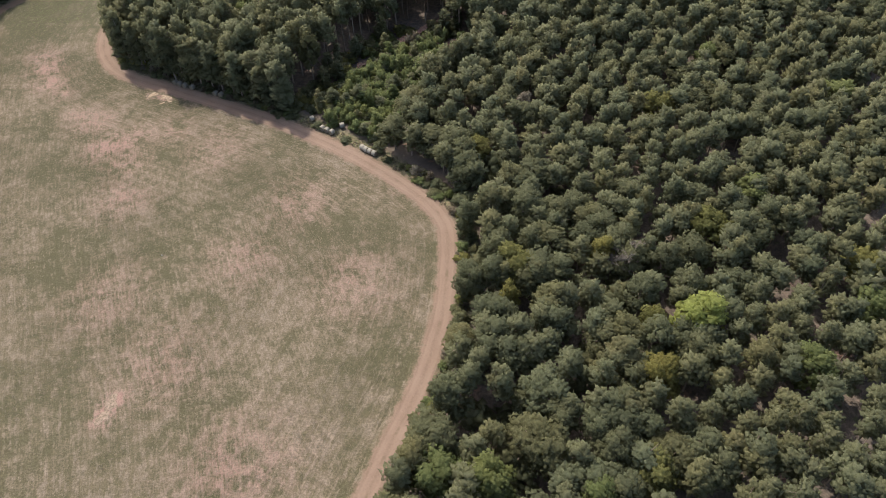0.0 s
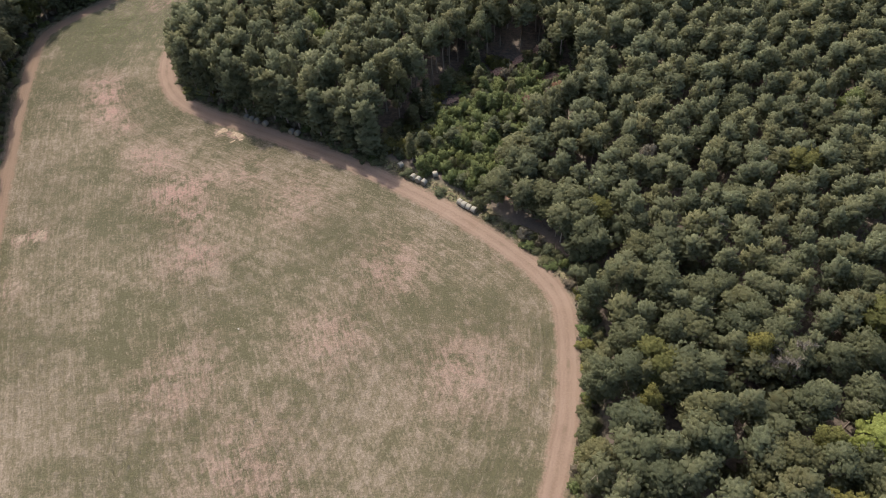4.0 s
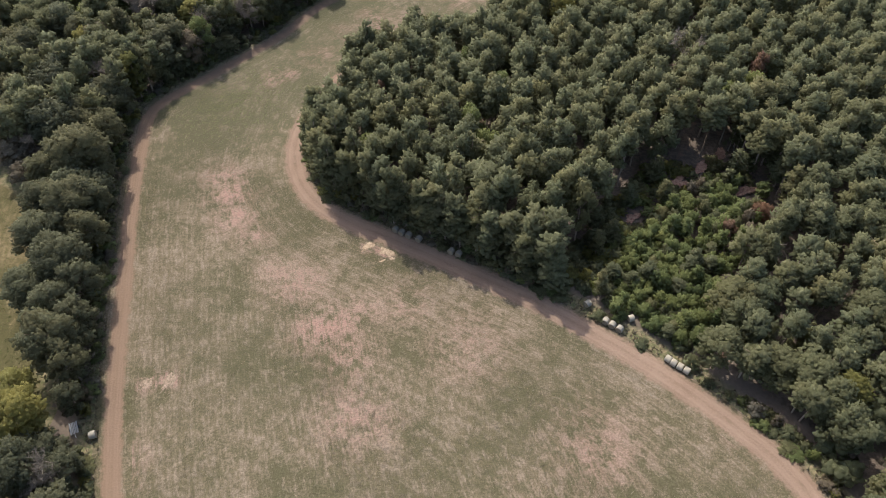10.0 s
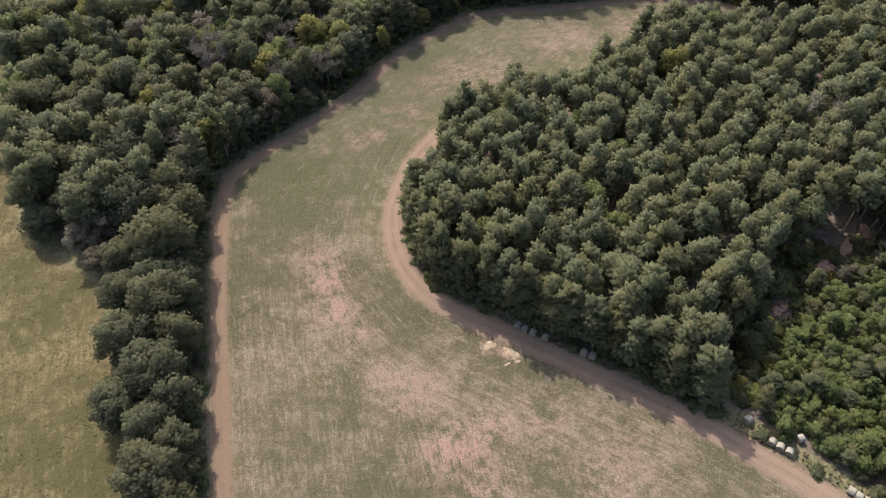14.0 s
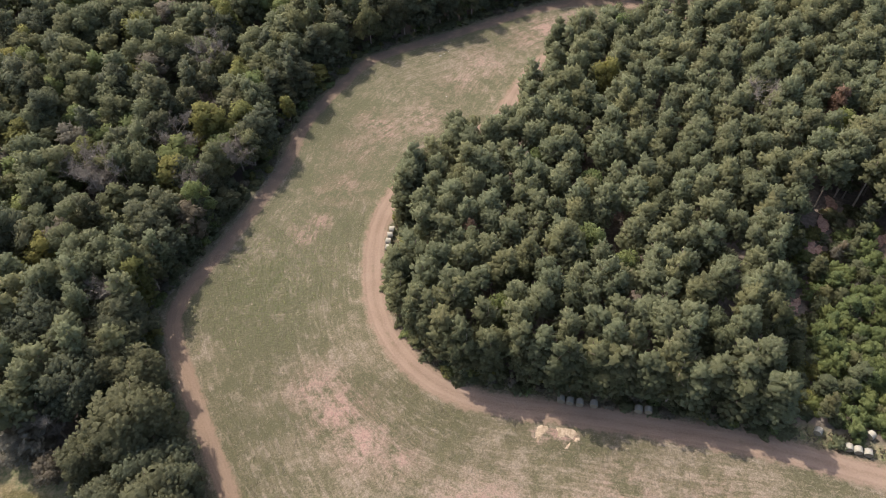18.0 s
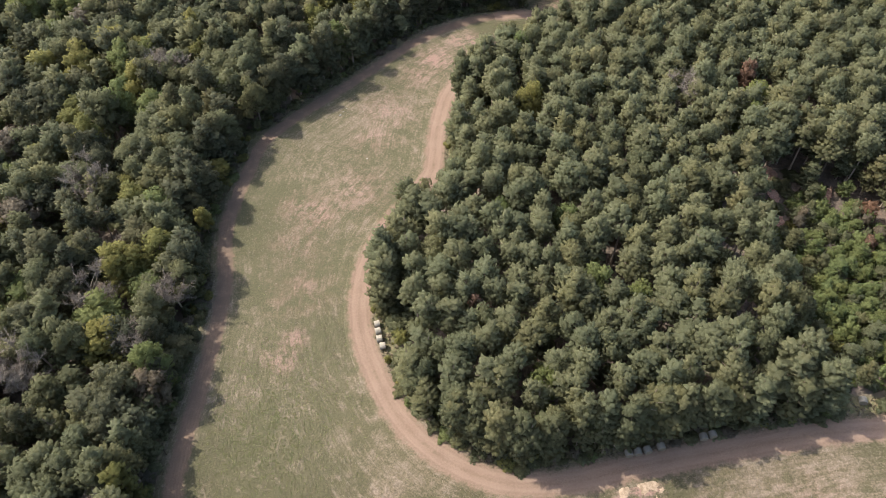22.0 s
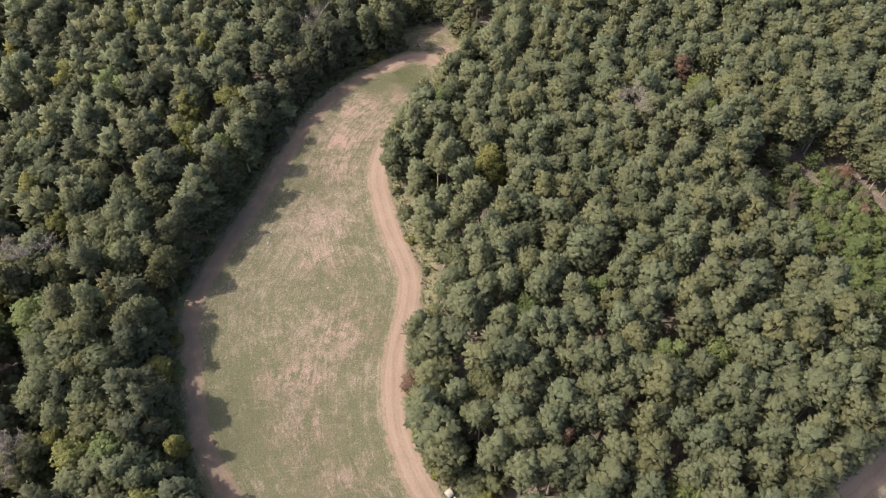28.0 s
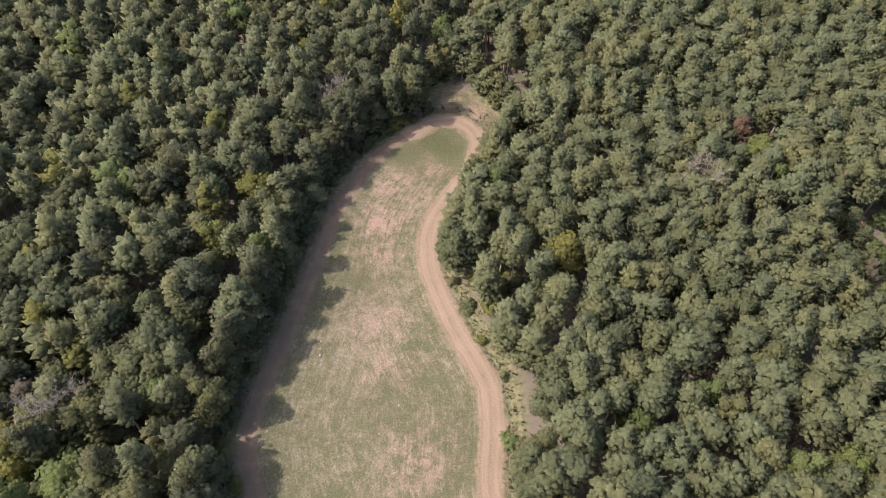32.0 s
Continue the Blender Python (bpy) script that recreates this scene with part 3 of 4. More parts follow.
def bare_shape(rng, height):
    """A leafless tree: trunk, boughs and many thin twigs."""
    pieces = [taper([(0, 0, -0.6, 0.24), (0.1, 0.1, height * 0.4, 0.16), (0.2, 0, height * 0.75, 0.08), (0.2, 0.1, height, 0.03)], 6)]
    for k in range(16):
        z = height * rng.uniform(0.3, 0.85)
        a, s = k * 2.4 + rng.uniform(-0.4, 0.4), height * rng.uniform(0.18, 0.34)
        x1, y1, z1 = math.cos(a) * s * 0.6, math.sin(a) * s * 0.6, z + s * 0.5
        x2, y2, z2 = math.cos(a) * s, math.sin(a) * s, z + s * rng.uniform(0.7, 1.1)
        pieces.append(taper([(0.1, 0, z, 0.09), (x1, y1, z1, 0.06), (x2, y2, z2, 0.025)], 3))
        for q in range(9):
            t = rng.uniform(0.3, 1.0)
            b = np.array([x1 + (x2 - x1) * t, y1 + (y2 - y1) * t, z1 + (z2 - z1) * t])
            e = b + rng.normal(size=3) * (0.6, 0.6, 0.4) * s * 0.5 + (0, 0, 0.35 * s)
            m = (b + e) / 2 + rng.normal(scale=0.12, size=3)
            pieces.append(taper([(*b, 0.035), (*m, 0.03), (*e, 0.012)], 3))
            foot = b + (e - b) * rng.uniform(0.1, 1.0, (34, 1))
            tip = foot + rng.normal(scale=0.42, size=(34, 3)) + (0, 0, 0.25)
            wide = np.cross(tip - foot, rng.normal(size=(34, 3)))
            wide *= 0.035 / np.linalg.norm(wide, axis=1)[:, None]
            pieces.append((np.stack([foot - wide, foot + wide, tip], 1).reshape(-1, 3), np.arange(102).reshape(-1, 3)))
    return join(pieces)


TREE_RNG = np.random.default_rng(7)
CROWNS = {k: [crown_shape(TREE_RNG, k) for _ in range(n)] for k, n in (("pine", 7), ("low_pine", 6), ("edge_pine", 6), ("oak", 6), ("broad_oak", 4), ("shrub", 6))}
LITE = {k: [crown_shape(TREE_RNG, k, True) for _ in range(n)] for k, n in (("pine", 7), ("low_pine", 6), ("edge_pine", 6), ("oak", 6), ("broad_oak", 4), ("shrub", 6))}
TRUNKS = {"pine": [trunk_shape(TREE_RNG, 14.6, 0.20, 6, 2.2, 0.45) for _ in range(7)],
          "low_pine": [trunk_shape(TREE_RNG, 9.6, 0.16, 6, 2.0, 0.4) for _ in range(6)],
          "edge_pine": [trunk_shape(TREE_RNG, 14.6, 0.22, 7, 2.2, 0.2) for _ in range(6)],
          "oak": [trunk_shape(TREE_RNG, 10.5, 0.26, 8, 3.6, 0.30) for _ in range(6)],
          "broad_oak": [trunk_shape(TREE_RNG, 10.5, 0.36, 10, 5.0, 0.25) for _ in range(4)],
          "shrub": [join([taper([(0, 0, -0.5, 0.06), (math.cos(a) * 0.4, math.sin(a) * 0.4, 1.0, 0.04), (math.cos(a) * 0.9, math.sin(a) * 0.9, 2.0, 0.015)], 4)
                          for a in (0.3, 2.2, 4.4)]) for _ in range(6)]}

# ---- trees: where they stand ----


def scatter(x0, x1, y0, y1, gap, seed):
    """A jittered hexagonal planting."""
    rng = np.random.default_rng(seed)
    rows = int((y1 - y0) / (gap * 0.87)) + 1
    cols = int((x1 - x0) / gap) + 1
    gx, gy = np.meshgrid(np.arange(cols), np.arange(rows))
    x = x0 + gap * (gx + 0.5 * (gy % 2)).ravel()
    y = y0 + gap * 0.87 * gy.ravel().astype(float)
    return x + rng.uniform(-0.36, 0.36, len(x)) * gap, y + rng.uniform(-0.36, 0.36, len(x)) * gap


PLANTS = []        # kind, leaf, x, y, width scale, height scale, turn, wood
SINGLE = [         # trees with a look of their own: kind, leaf, x, y, width, height
    ("oak", "lime", 43.8, 74.3, 1.30, 0.82), ("oak", "rust", -81.6, 214.7, 0.58, 0.55), ("shrub", "rust", 1.5, 164.5, 1.6, 1.5),
    ("shrub", "rust", -6.5, 158.5, 1.3, 1.5), ("pine", "rust", 4.5, 201.5, 0.8, 0.98), ("pine", "rust", -80, 189, 0.6, 0.86),
    ("oak", "yellow", -118.4, 256.5, 0.55, 0.80), ("oak", "yellow", -58.4, 282.7, 0.75, 0.95), ("oak", "yellow", -109, 241.5, 0.42, 0.62),
    ("oak", "yellow", 10.1, 80.5, 0.50, 0.66), ("oak", "yellow", 35, 74, 0.62, 0.76), ("oak", "yellow", 28.5, 90.2, 0.7, 0.76),
    ("shrub", "yellow", -47.6, 233.6, 1.3, 1.1), ("oak", "bright", 4.2, 44.5, 0.95, 0.80), ("oak", "bright", 21, 40.5, 0.8, 0.80),
    ("oak", "bright", -59.6, 180.9, 0.75, 1.02), ("oak", "bright", -55.9, 173.8, 0.72, 1.0), ("oak", "bright", -61.5, 204.5, 0.75, 0.88),
    ("oak", "bright", -52.5, 195.3, 0.75, 0.92), ("oak", "bright", 4, 197, 0.95, 0.95), ("oak", "bright", -3, 193, 0.9, 0.92), ("oak", "grey", 17, 135.8, 0.5, 0.75),
]
HEDGE = [          # the row between track and pasture: leaf, x, y, width, height
    ("grey", -159.5, 169.0, 1.05, 0.66), ("grey", -155.5, 164.5, 0.7, 0.5),
    ("oak", -128.4, 121.6, 1.35, 0.95), ("oak", -124.2, 117.5, 0.85, 0.78), ("oak", -122.6, 112.5, 0.6, 0.6), ("oak", -126.6, 127.0, 0.9, 0.75), ("oak", -129.6, 135.0, 0.9, 0.8), ("oak", -133.2, 147.5, 0.85, 0.8), ("oak", -134.6, 154.5, 0.85, 0.85), ("oak", -139.5, 133.5, 1.2, 0.62), ("oak", -143.6, 146.5, 1.25, 0.66), ("oak", -146.0, 155.5, 1.2, 0.7), ("yellow", -133.5, 113.5, 0.9, 0.5), ("oak", -134.8, 139.2, 1.51, 0.88), ("oak", -138.2, 152.6, 1.57, 0.91), ("oak", -142.2, 166.5, 1.79, 1.07),
    ("oak", -149.7, 164.0, 1.12, 0.70), ("oak", -175.7, 180.5, 1.29, 0.65), ("oak", -163.2, 177.5, 1.46, 0.86), ("oak", -144.7, 187.0, 1.51, 0.84),
    ("oak", -178.2, 194.0, 1.57, 1.00), ("oak", -156.7, 189.5, 1.68, 1.07), ("oak", -131.9, 129.8, 1.15, 0.80), ("oak", -139.0, 146.2, 1.23, 0.79),
    ("oak", -137.2, 160.0, 1.06, 0.70), ("oak", -151.2, 176.5, 1.51, 0.98), ("oak", -167.7, 187.0, 1.46, 0.91), ("yellow", -128.6, 106.5, 1.45, 0.85), ("oak", -124.5, 98.5, 1.25, 0.8),
    ("oak", -116.5, 93.5, 1.05, 0.62), ("oak", -121.5, 89.0, 1.25, 0.75), ("oak", -119.3, 100.6, 0.8, 0.5), ("oak", -123.2, 102.6, 0.9, 0.6), ("oak", -112.0, 80.0, 0.95, 0.60), ("oak", -118.0, 78.0, 1.20, 0.70), ("oak", -170.2, 174.0, 1.12, 0.58),
    ("oak", -185.2, 206.0, 1.57, 0.98), ("oak", -169.2, 200.0, 1.57, 1.04), ("oak", -147.7, 178.5, 1.23, 0.84), ("oak", -142.2, 176.5, 1.29, 0.84), ("oak", -141.0, 159.0, 1.18, 0.79),
]
BARE_TREES = [(-133.0, 233.5, 12), (-130.0, 219.5, 10), (-121.0, 226.0, 9), (-151.9, 228.4, 12.5), (-147.0, 193.6, 10.5), (-149.3, 224.4, 12), (-124.2, 260.5, 12.5), (-126.0, 240.6, 10), (-147.5, 223, 12),
              (-17.4, 283.2, 12), (-10.8, 206.1, 14.5), (31.5, 87.8, 9), (-133.5, 132.5, 6.0), (-96.4, 286.5, 13), (-121, 98, 8), (-118.5, 84, 7), (-155.5, 172, 7.5)]

for kind, leaf, x, y, w, h in SINGLE:
    PLANTS.append((kind, leaf, x, y, w, h, "single"))
for leaf, x, y, w, h in HEDGE:
    broad = w > 1.1
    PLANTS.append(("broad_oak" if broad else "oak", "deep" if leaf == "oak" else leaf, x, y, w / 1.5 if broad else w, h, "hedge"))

BALE_SPOTS = [(-93, 201.5), (-94, 199.3), (-94.8, 197), (-73.4, 156.2), (-71.4, 155.2), (-68.4, 153.9), (-61, 150.8), (-31, 135), (-27.5, 136.7), (-35.2, 139.6), (-20.5, 127.3),
              (-121.8, 108.5), (-118.1, 107.5)]
taken = np.array([(p[2], p[3], max(2.5 * p[4] * (1.5 if p[0] == "broad_oak" else 1), 2.6) if "oak" in p[0] else 1.6) for p in PLANTS] + [(x, y, 2.0) for x, y, _ in BARE_TREES] + [(x, y, 3.2 if x < -90 and y > 190 else 1.2) for x, y in BALE_SPOTS])


def clear_of(x, y, pad):
    return (np.hypot(x[:, None] - taken[None, :, 0], y[:, None] - taken[None, :, 1]) > taken[None, :, 2] + pad).all(1)


def clear_of_bales(x, y):
    spots = np.array(BALE_SPOTS)
    return (np.hypot(x[:, None] - spots[None, :, 0], y[:, None] - spots[None, :, 1]) > np.where(spots[None, :, 0] < -90, 3.1, 1.9)).all(1)


RNG = np.random.default_rng(11)
WOODS = np.array([(-20, 26), (66, 34), (92, 96), (133, 200), (108, 218), (88, 234), (64, 268), (36, 302), (18, 350), (-4, 394), (-110, 388), (-182, 348), (-240, 278), (-228, 240), (-150, 150), (-100, 60)])
gx, gy = scatter(-250, 145, 15, 405, 4.88, 3)
keep = inside(WOODS, gx, gy)
gx, gy = gx[keep], gy[keep]
field_out = distance(RIM, gx, gy) * np.where(inside(RIM, gx, gy), -1, 1)
west_gap = distance(WEST, gx, gy)
ok = (field_out > 4.2) & ~inside(PASTURE, gx, gy) & ~inside(SHRUB_GAP, gx, gy) & ~inside(LOOP_LAWN, gx, gy) & (distance(np.vstack([LOOP_LAWN, LOOP_LAWN[:1]]), gx, gy) > 5.5) & clear_of(gx, gy, 0.3)
ok &= ~((gx > -24) & (gx < -9) & (gy > 112) & (gy < 132) & (field_out < 7.6))
ok &= ~inside(SOIL_GAP, gx, gy) & ~((west_gap < 5.0)) & ~((field_out < 6.0) & (gy > 218) & (gy < 244) & (gx > -78) & (gx < -44))
ok &= ~((gx < -100) & (gy < 118))
# thin out the narrow hedge, which is planted singly
ok &= ~((gx < -118) & (gy < 172) & (gx > -172))
gx, gy, field_out = gx[ok], gy[ok], field_out[ok]
for x, y, o in zip(gx, gy, field_out):
    r, q = RNG.random(), RNG.random()
    west_side = (x < -60 and y > 200 and not (x > -100 and y < 235)) or y > 262
    if not west_side and y > 143:            # the pine stand and the wood behind it
        wood = "stand"
        kind = "pine" if r < 0.86 else "oak"
        h = RNG.uniform(0.92, 1.10) if o > 9 else RNG.uniform(0.86, 1.04)
        if y < 175 and o < 13 and x < -51:
            h += 0.03 if x < -64 else 0.0
        if x > -12:                          # towards the lower wood the stand sinks
            h = 0.67 + (h - 0.67) * min(1.0, max(0.0, (y - 141) / 48))
        w = RNG.uniform(0.92, 1.34) if kind == "pine" else RNG.uniform(0.68, 0.95)
    elif not west_side:                      # lower wood by the lower meadow
        wood = "lower"
        near = o < 24
        kind = "oak" if r < (0.58 if o < 50 and y < 105 else 0.45 if near else 0.16) else "pine"
        if kind == "oak" and q > 0.66:       # undergrowth where a broad crown leaves room
            if o < 45:
                PLANTS.append(("shrub", "oak", x, y, RNG.uniform(1.5, 2.3), RNG.uniform(1.3, 2.3), "lower"))
            continue
        h = RNG.uniform(0.58, 0.74) if kind == "pine" else RNG.uniform(0.62, 0.80)
        w = RNG.uniform(1.0, 1.30) if kind == "pine" else RNG.uniform(0.80, 1.15)
    else:                                    # wood beyond the far track
        wood = "far"
        kind = "oak" if r < (0.72 if x < -95 else 0.45 if x < -70 else 0.15) else "pine"
        if kind == "oak" and q > 0.72 and o > 9:
            if o < 60:
                PLANTS.append(("shrub", "oak", x, y, RNG.uniform(1.5, 2.3), RNG.uniform(1.3, 2.3), "far"))
            continue
        h = RNG.uniform(0.76, 0.97) if o < 14 else RNG.uniform(0.80, 1.10)
        w = RNG.uniform(0.9, 1.32) if kind == "pine" else RNG.uniform(0.80, 1.22)
        if x < -90 and r > 0.3 and q < 0.5:
            h *= RNG.uniform(0.7, 1.0)
    if kind == "oak" and o < 6.5:
        w = min(w, 0.78)
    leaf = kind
    if kind == "pine" and o < 9.5 and wood != "lower":
        kind = "edge_pine"
    if kind == "pine" and h < 0.80:
        kind, h, w = "low_pine", h * 1.46, w * 0.97
    if q < 0.004 and kind == "oak":
        leaf = "grey"
    elif wood == "far" and (x < -60 or y > 268) and q > 0.30:
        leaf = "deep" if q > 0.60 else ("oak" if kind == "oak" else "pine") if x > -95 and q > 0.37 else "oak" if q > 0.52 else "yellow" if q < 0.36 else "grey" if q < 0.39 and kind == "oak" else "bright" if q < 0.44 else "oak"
    elif q < 0.03 and kind == "oak":
        leaf = "yellow"
    elif q < 0.08 and kind == "oak":
        leaf = "bright"
    PLANTS.append((kind, leaf, x, y, w, h, wood))

# the outermost row of the woods, close along the tracks
for line, lo, hi, wood in ((EAST, 4.1, 5.4, "stand"), (WEST, 4.9, 6.4, "far")):
    d = np.gradient(line, axis=0)
    d /= np.hypot(d[:, 0], d[:, 1])[:, None]
    side = np.stack([d[:, 1], -d[:, 0]], 1)[::2]
    p = line[::2] + side * RNG.uniform(lo, hi, (len(side), 1)) + RNG.normal(scale=0.35, size=side.shape)
    a, b = p[:, 0], p[:, 1]
    ok = ~inside(RIM, a, b) & ~inside(LOOP_LAWN, a, b) & ~inside(SHRUB_GAP, a, b) & ~inside(PASTURE, a, b) & (distance(RIM, a, b) > lo - 0.2) & clear_of(a, b, 0.6)
    ok &= (b > 143) & ~((a < -118) & (b < 190)) & clear_of_bales(a, b) & ~((a > -78) & (a < -44) & (b > 218) & (b < 244) & (distance(WEST, a, b) > 9) & (distance(EAST, a, b) < 5.2))
    for x, y in p[ok]:
        if wood == "stand" or RNG.random() < 0.92:
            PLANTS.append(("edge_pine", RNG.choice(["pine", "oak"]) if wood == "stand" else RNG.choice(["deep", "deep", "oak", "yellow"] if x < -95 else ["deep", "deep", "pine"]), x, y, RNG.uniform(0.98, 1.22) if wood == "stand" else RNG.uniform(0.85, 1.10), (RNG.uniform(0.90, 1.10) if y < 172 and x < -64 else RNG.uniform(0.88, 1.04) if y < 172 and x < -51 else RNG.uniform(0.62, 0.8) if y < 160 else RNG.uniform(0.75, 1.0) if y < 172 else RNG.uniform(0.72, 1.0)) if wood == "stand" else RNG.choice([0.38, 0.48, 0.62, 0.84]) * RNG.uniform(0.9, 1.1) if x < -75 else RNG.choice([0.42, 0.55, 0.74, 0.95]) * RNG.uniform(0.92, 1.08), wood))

# trees close round the end of the turning loop
for x, y in glide([(-8, 245.2), (-3, 244.6), (1.6, 247.6), (5.0, 252), (7.2, 257.5), (9.8, 263), (9.0, 268.2), (4.0, 269.8), (-2, 271.0), (-8, 271.6)], 2.3):
    x, y = x + RNG.normal(0, 0.4), y + RNG.normal(0, 0.4)
    PLANTS.append(("edge_pine", RNG.choice(["pine", "oak", "oak"]), x, y, RNG.uniform(0.75, 1.0), RNG.uniform(0.45, 0.8), "far"))
    PLANTS.append(("shrub", "oak", x + RNG.normal(0, 1), y + RNG.normal(0, 1), RNG.uniform(0.8, 1.3), RNG.uniform(0.6, 1.3), "verge"))

# the leafy wall round the inner side of the gap
for x, y in glide([(0, 186.5), (4, 182), (6.8, 175), (7.0, 167.5), (4.6, 161), (-1, 152), (-5, 142), (-10, 132)], 2.7):
    PLANTS.append(("edge_pine", RNG.choice(["pine", "oak", "oak"]), x + RNG.normal(0, 0.6), y + RNG.normal(0, 0.6), RNG.uniform(0.75, 1.05), RNG.uniform(0.5, 0.8), "stand"))

# undergrowth that closes openings at the wood's edge
for x, y in [(-39.0, 238.9), (-40.5, 236.0), (-40.6, 233.1), (-42.8, 237.9), (-43.0, 233.8), (-40.9, 230.7), (-44.5, 235.5), (-90.2, 203.2), (-89.8, 200.8), (-90.6, 198.6), (-91.2, 196.2), (-87.8, 202), (-88, 199), (-88.6, 196), (-86, 200.5)]:
    PLANTS.append(("shrub", RNG.choice(["oak", "oak", "yellow"]), x, y, RNG.uniform(1.2, 1.7), RNG.uniform(0.8, 1.4), "verge"))
    PLANTS.append(("shrub", "oak", x + 1.3, y + 0.9, RNG.uniform(0.9, 1.3), RNG.uniform(0.6, 1.1), "verge"))

# shrubs: the gap with young growth, and the leafy foot of the woods
sx, sy = scatter(-45, 12, 120, 190, 2.05, 5)
BARE_SOIL = np.array([(-14.2, 173.6), (-8.6, 178.6), (-3.6, 183.2), (0.4, 172.4), (-2.9, 152.0), (-24.5, 163.0)])
ok = (np.hypot(sx[:, None] - BARE_SOIL[:, 0], sy[:, None] - BARE_SOIL[:, 1]) > 2.6).all(1)
ok &= (inside(SHRUB_GAP, sx, sy) | inside(SOIL_GAP, sx, sy)) & (distance(EAST, sx, sy) > 6.0) & clear_of(sx, sy, 0) & clear_of_bales(sx, sy)
for x, y in zip(sx[ok], sy[ok]):
    shady = bool(distance(STAND_EDGE, np.array([x]), np.array([y]))[0] < 9)
    r, east_end = RNG.random(), 0.5 + 0.5 * math.tanh((x + y * 0.35 - 41) / 6)
    if shady:                              # low growth under the wall of the stand
        if r < 0.12:
            PLANTS.append(("edge_pine", "oak", x, y, RNG.uniform(0.5, 0.8), RNG.uniform(0.3, 0.5), "gap"))
        elif r < 0.85:
            PLANTS.append(("shrub", RNG.choice(["oak", "oak", "oak", "bright", "yellow"]), x, y, RNG.uniform(0.8, 1.4), RNG.uniform(0.35, 0.8), "gap"))
    elif r < 0.17 - 0.05 * east_end:         # self-sown young pines
        PLANTS.append(("edge_pine", RNG.choice(["bright", "oak"]), x, y, RNG.uniform(0.50, 0.75), RNG.uniform(0.22, 0.42), "gap"))
    elif r < 0.90 - 0.15 * east_end:
        leaf = RNG.choice(["bright", "bright", "bright", "bright", "oak", "grey" if RNG.random() < east_end else "bright"])
        PLANTS.append(("shrub", leaf, x, y, RNG.uniform(0.75, 1.35), RNG.uniform(0.6, 1.7), "gap"))
for line, lo, hi, tall in ((EAST, 2.8, 3.9, 0.6), (EAST, 3.8, 6.0, 1.1), (WEST, 3.4, 4.8, 0.6), (WEST, 4.6, 6.6, 1.1)):
    d = np.gradient(line, axis=0)
    d /= np.hypot(d[:, 0], d[:, 1])[:, None]
    side = np.stack([d[:, 1], -d[:, 0]], 1)
    p = line + side * RNG.uniform(lo, hi, (len(side), 1)) + RNG.normal(scale=0.4, size=side.shape)
    a, b = p[:, 0], p[:, 1]
    bad = inside(RIM, a, b) | inside(LOOP_LAWN, a, b) | inside(SHRUB_GAP, a, b) | (distance(RIM, a, b) < 2.6) | (b < 35) | inside(PASTURE, a, b) | ~clear_of_bales(a, b)
    bad |= (a > -38) & (a < -9) & (b > 115) & (b < 141) & (distance(EAST, a, b) < 6.2) & (RNG.random(len(a)) < 0.75)
    bad |= (a > -82) & (a < -42) & (b > 214) & (distance(EAST, a, b) < 8) & (RNG.random(len(a)) < 0.85)   # open dry verge
    for p in p[~bad]:
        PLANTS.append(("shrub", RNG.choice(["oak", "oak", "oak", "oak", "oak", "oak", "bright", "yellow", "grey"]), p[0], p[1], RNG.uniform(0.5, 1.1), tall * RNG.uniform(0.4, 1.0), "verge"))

NAMES = {"pine": "pine_tree", "low_pine": "pine_tree", "edge_pine": "edge_tree", "oak": "broadleaf_tree", "broad_oak": "broadleaf_tree", "shrub": "shrub"}
LABELS = {
    ("low_pine", "pine"): "young pine with a rounded olive-green crown", ("low_pine", "oak"): "young dull green pine in the mixed wood",
    ("low_pine", "deep"): "young dark green pine beyond the far track", ("low_pine", "yellow"): "young pine with yellowing needles", ("low_pine", "bright"): "young fresh green pine in the mixed wood",
    ("pine", "deep"): "tall dark green pine beyond the far track", ("edge_pine", "deep"): "dark green tree at the shady edge of the far wood",
    ("oak", "deep"): "broad-crowned tree in deep bluish-green leaf", ("pine", "yellow"): "pine with yellowing needles in the mixed wood", ("edge_pine", "yellow"): "yellowing tree at the wood edge",
    ("pine", "bright"): "fresh green pine in the mixed wood", ("pine", "grey"): "half-dead pine with grey-brown needles",
    ("pine", "oak"): "dull dark green pine in the mixed wood", ("pine", "pine"): "tall pine with a bunched dark olive-green crown", ("pine", "rust"): "dead pine with rust-red needles among green pines",
    ("edge_pine", "pine"): "pine at the wood edge, green needles to the ground", ("edge_pine", "oak"): "full-crowned dull green tree at the wood edge",
    ("edge_pine", "rust"): "dead pine with rust-red needles at the wood edge", ("edge_pine", "bright"): "fresh green young tree in the overgrown gap",
    ("oak", "oak"): "broad-crowned tree in dull dark green leaf", ("oak", "bright"): "leafy tree in fresh bright green leaf",
    ("oak", "lime"): "bright lime-green broadleaf tree standing among dark pines", ("oak", "yellow"): "broadleaf tree turning yellow at the season's end",
    ("oak", "grey"): "half-bare tree with dry grey-brown twigs", ("shrub", "oak"): "low olive-green bush at the foot of the wood",
    ("shrub", "bright"): "fresh green young bush in the overgrown gap", ("oak", "rust"): "small tree with withered rust-red leaves at the wood edge", ("shrub", "rust"): "withered rust-red bush in the overgrown gap",
    ("shrub", "grey"): "dry grey-brown brush on the verge of the track", ("shrub", "yellow"): "yellowing bush on the verge of the track",
}
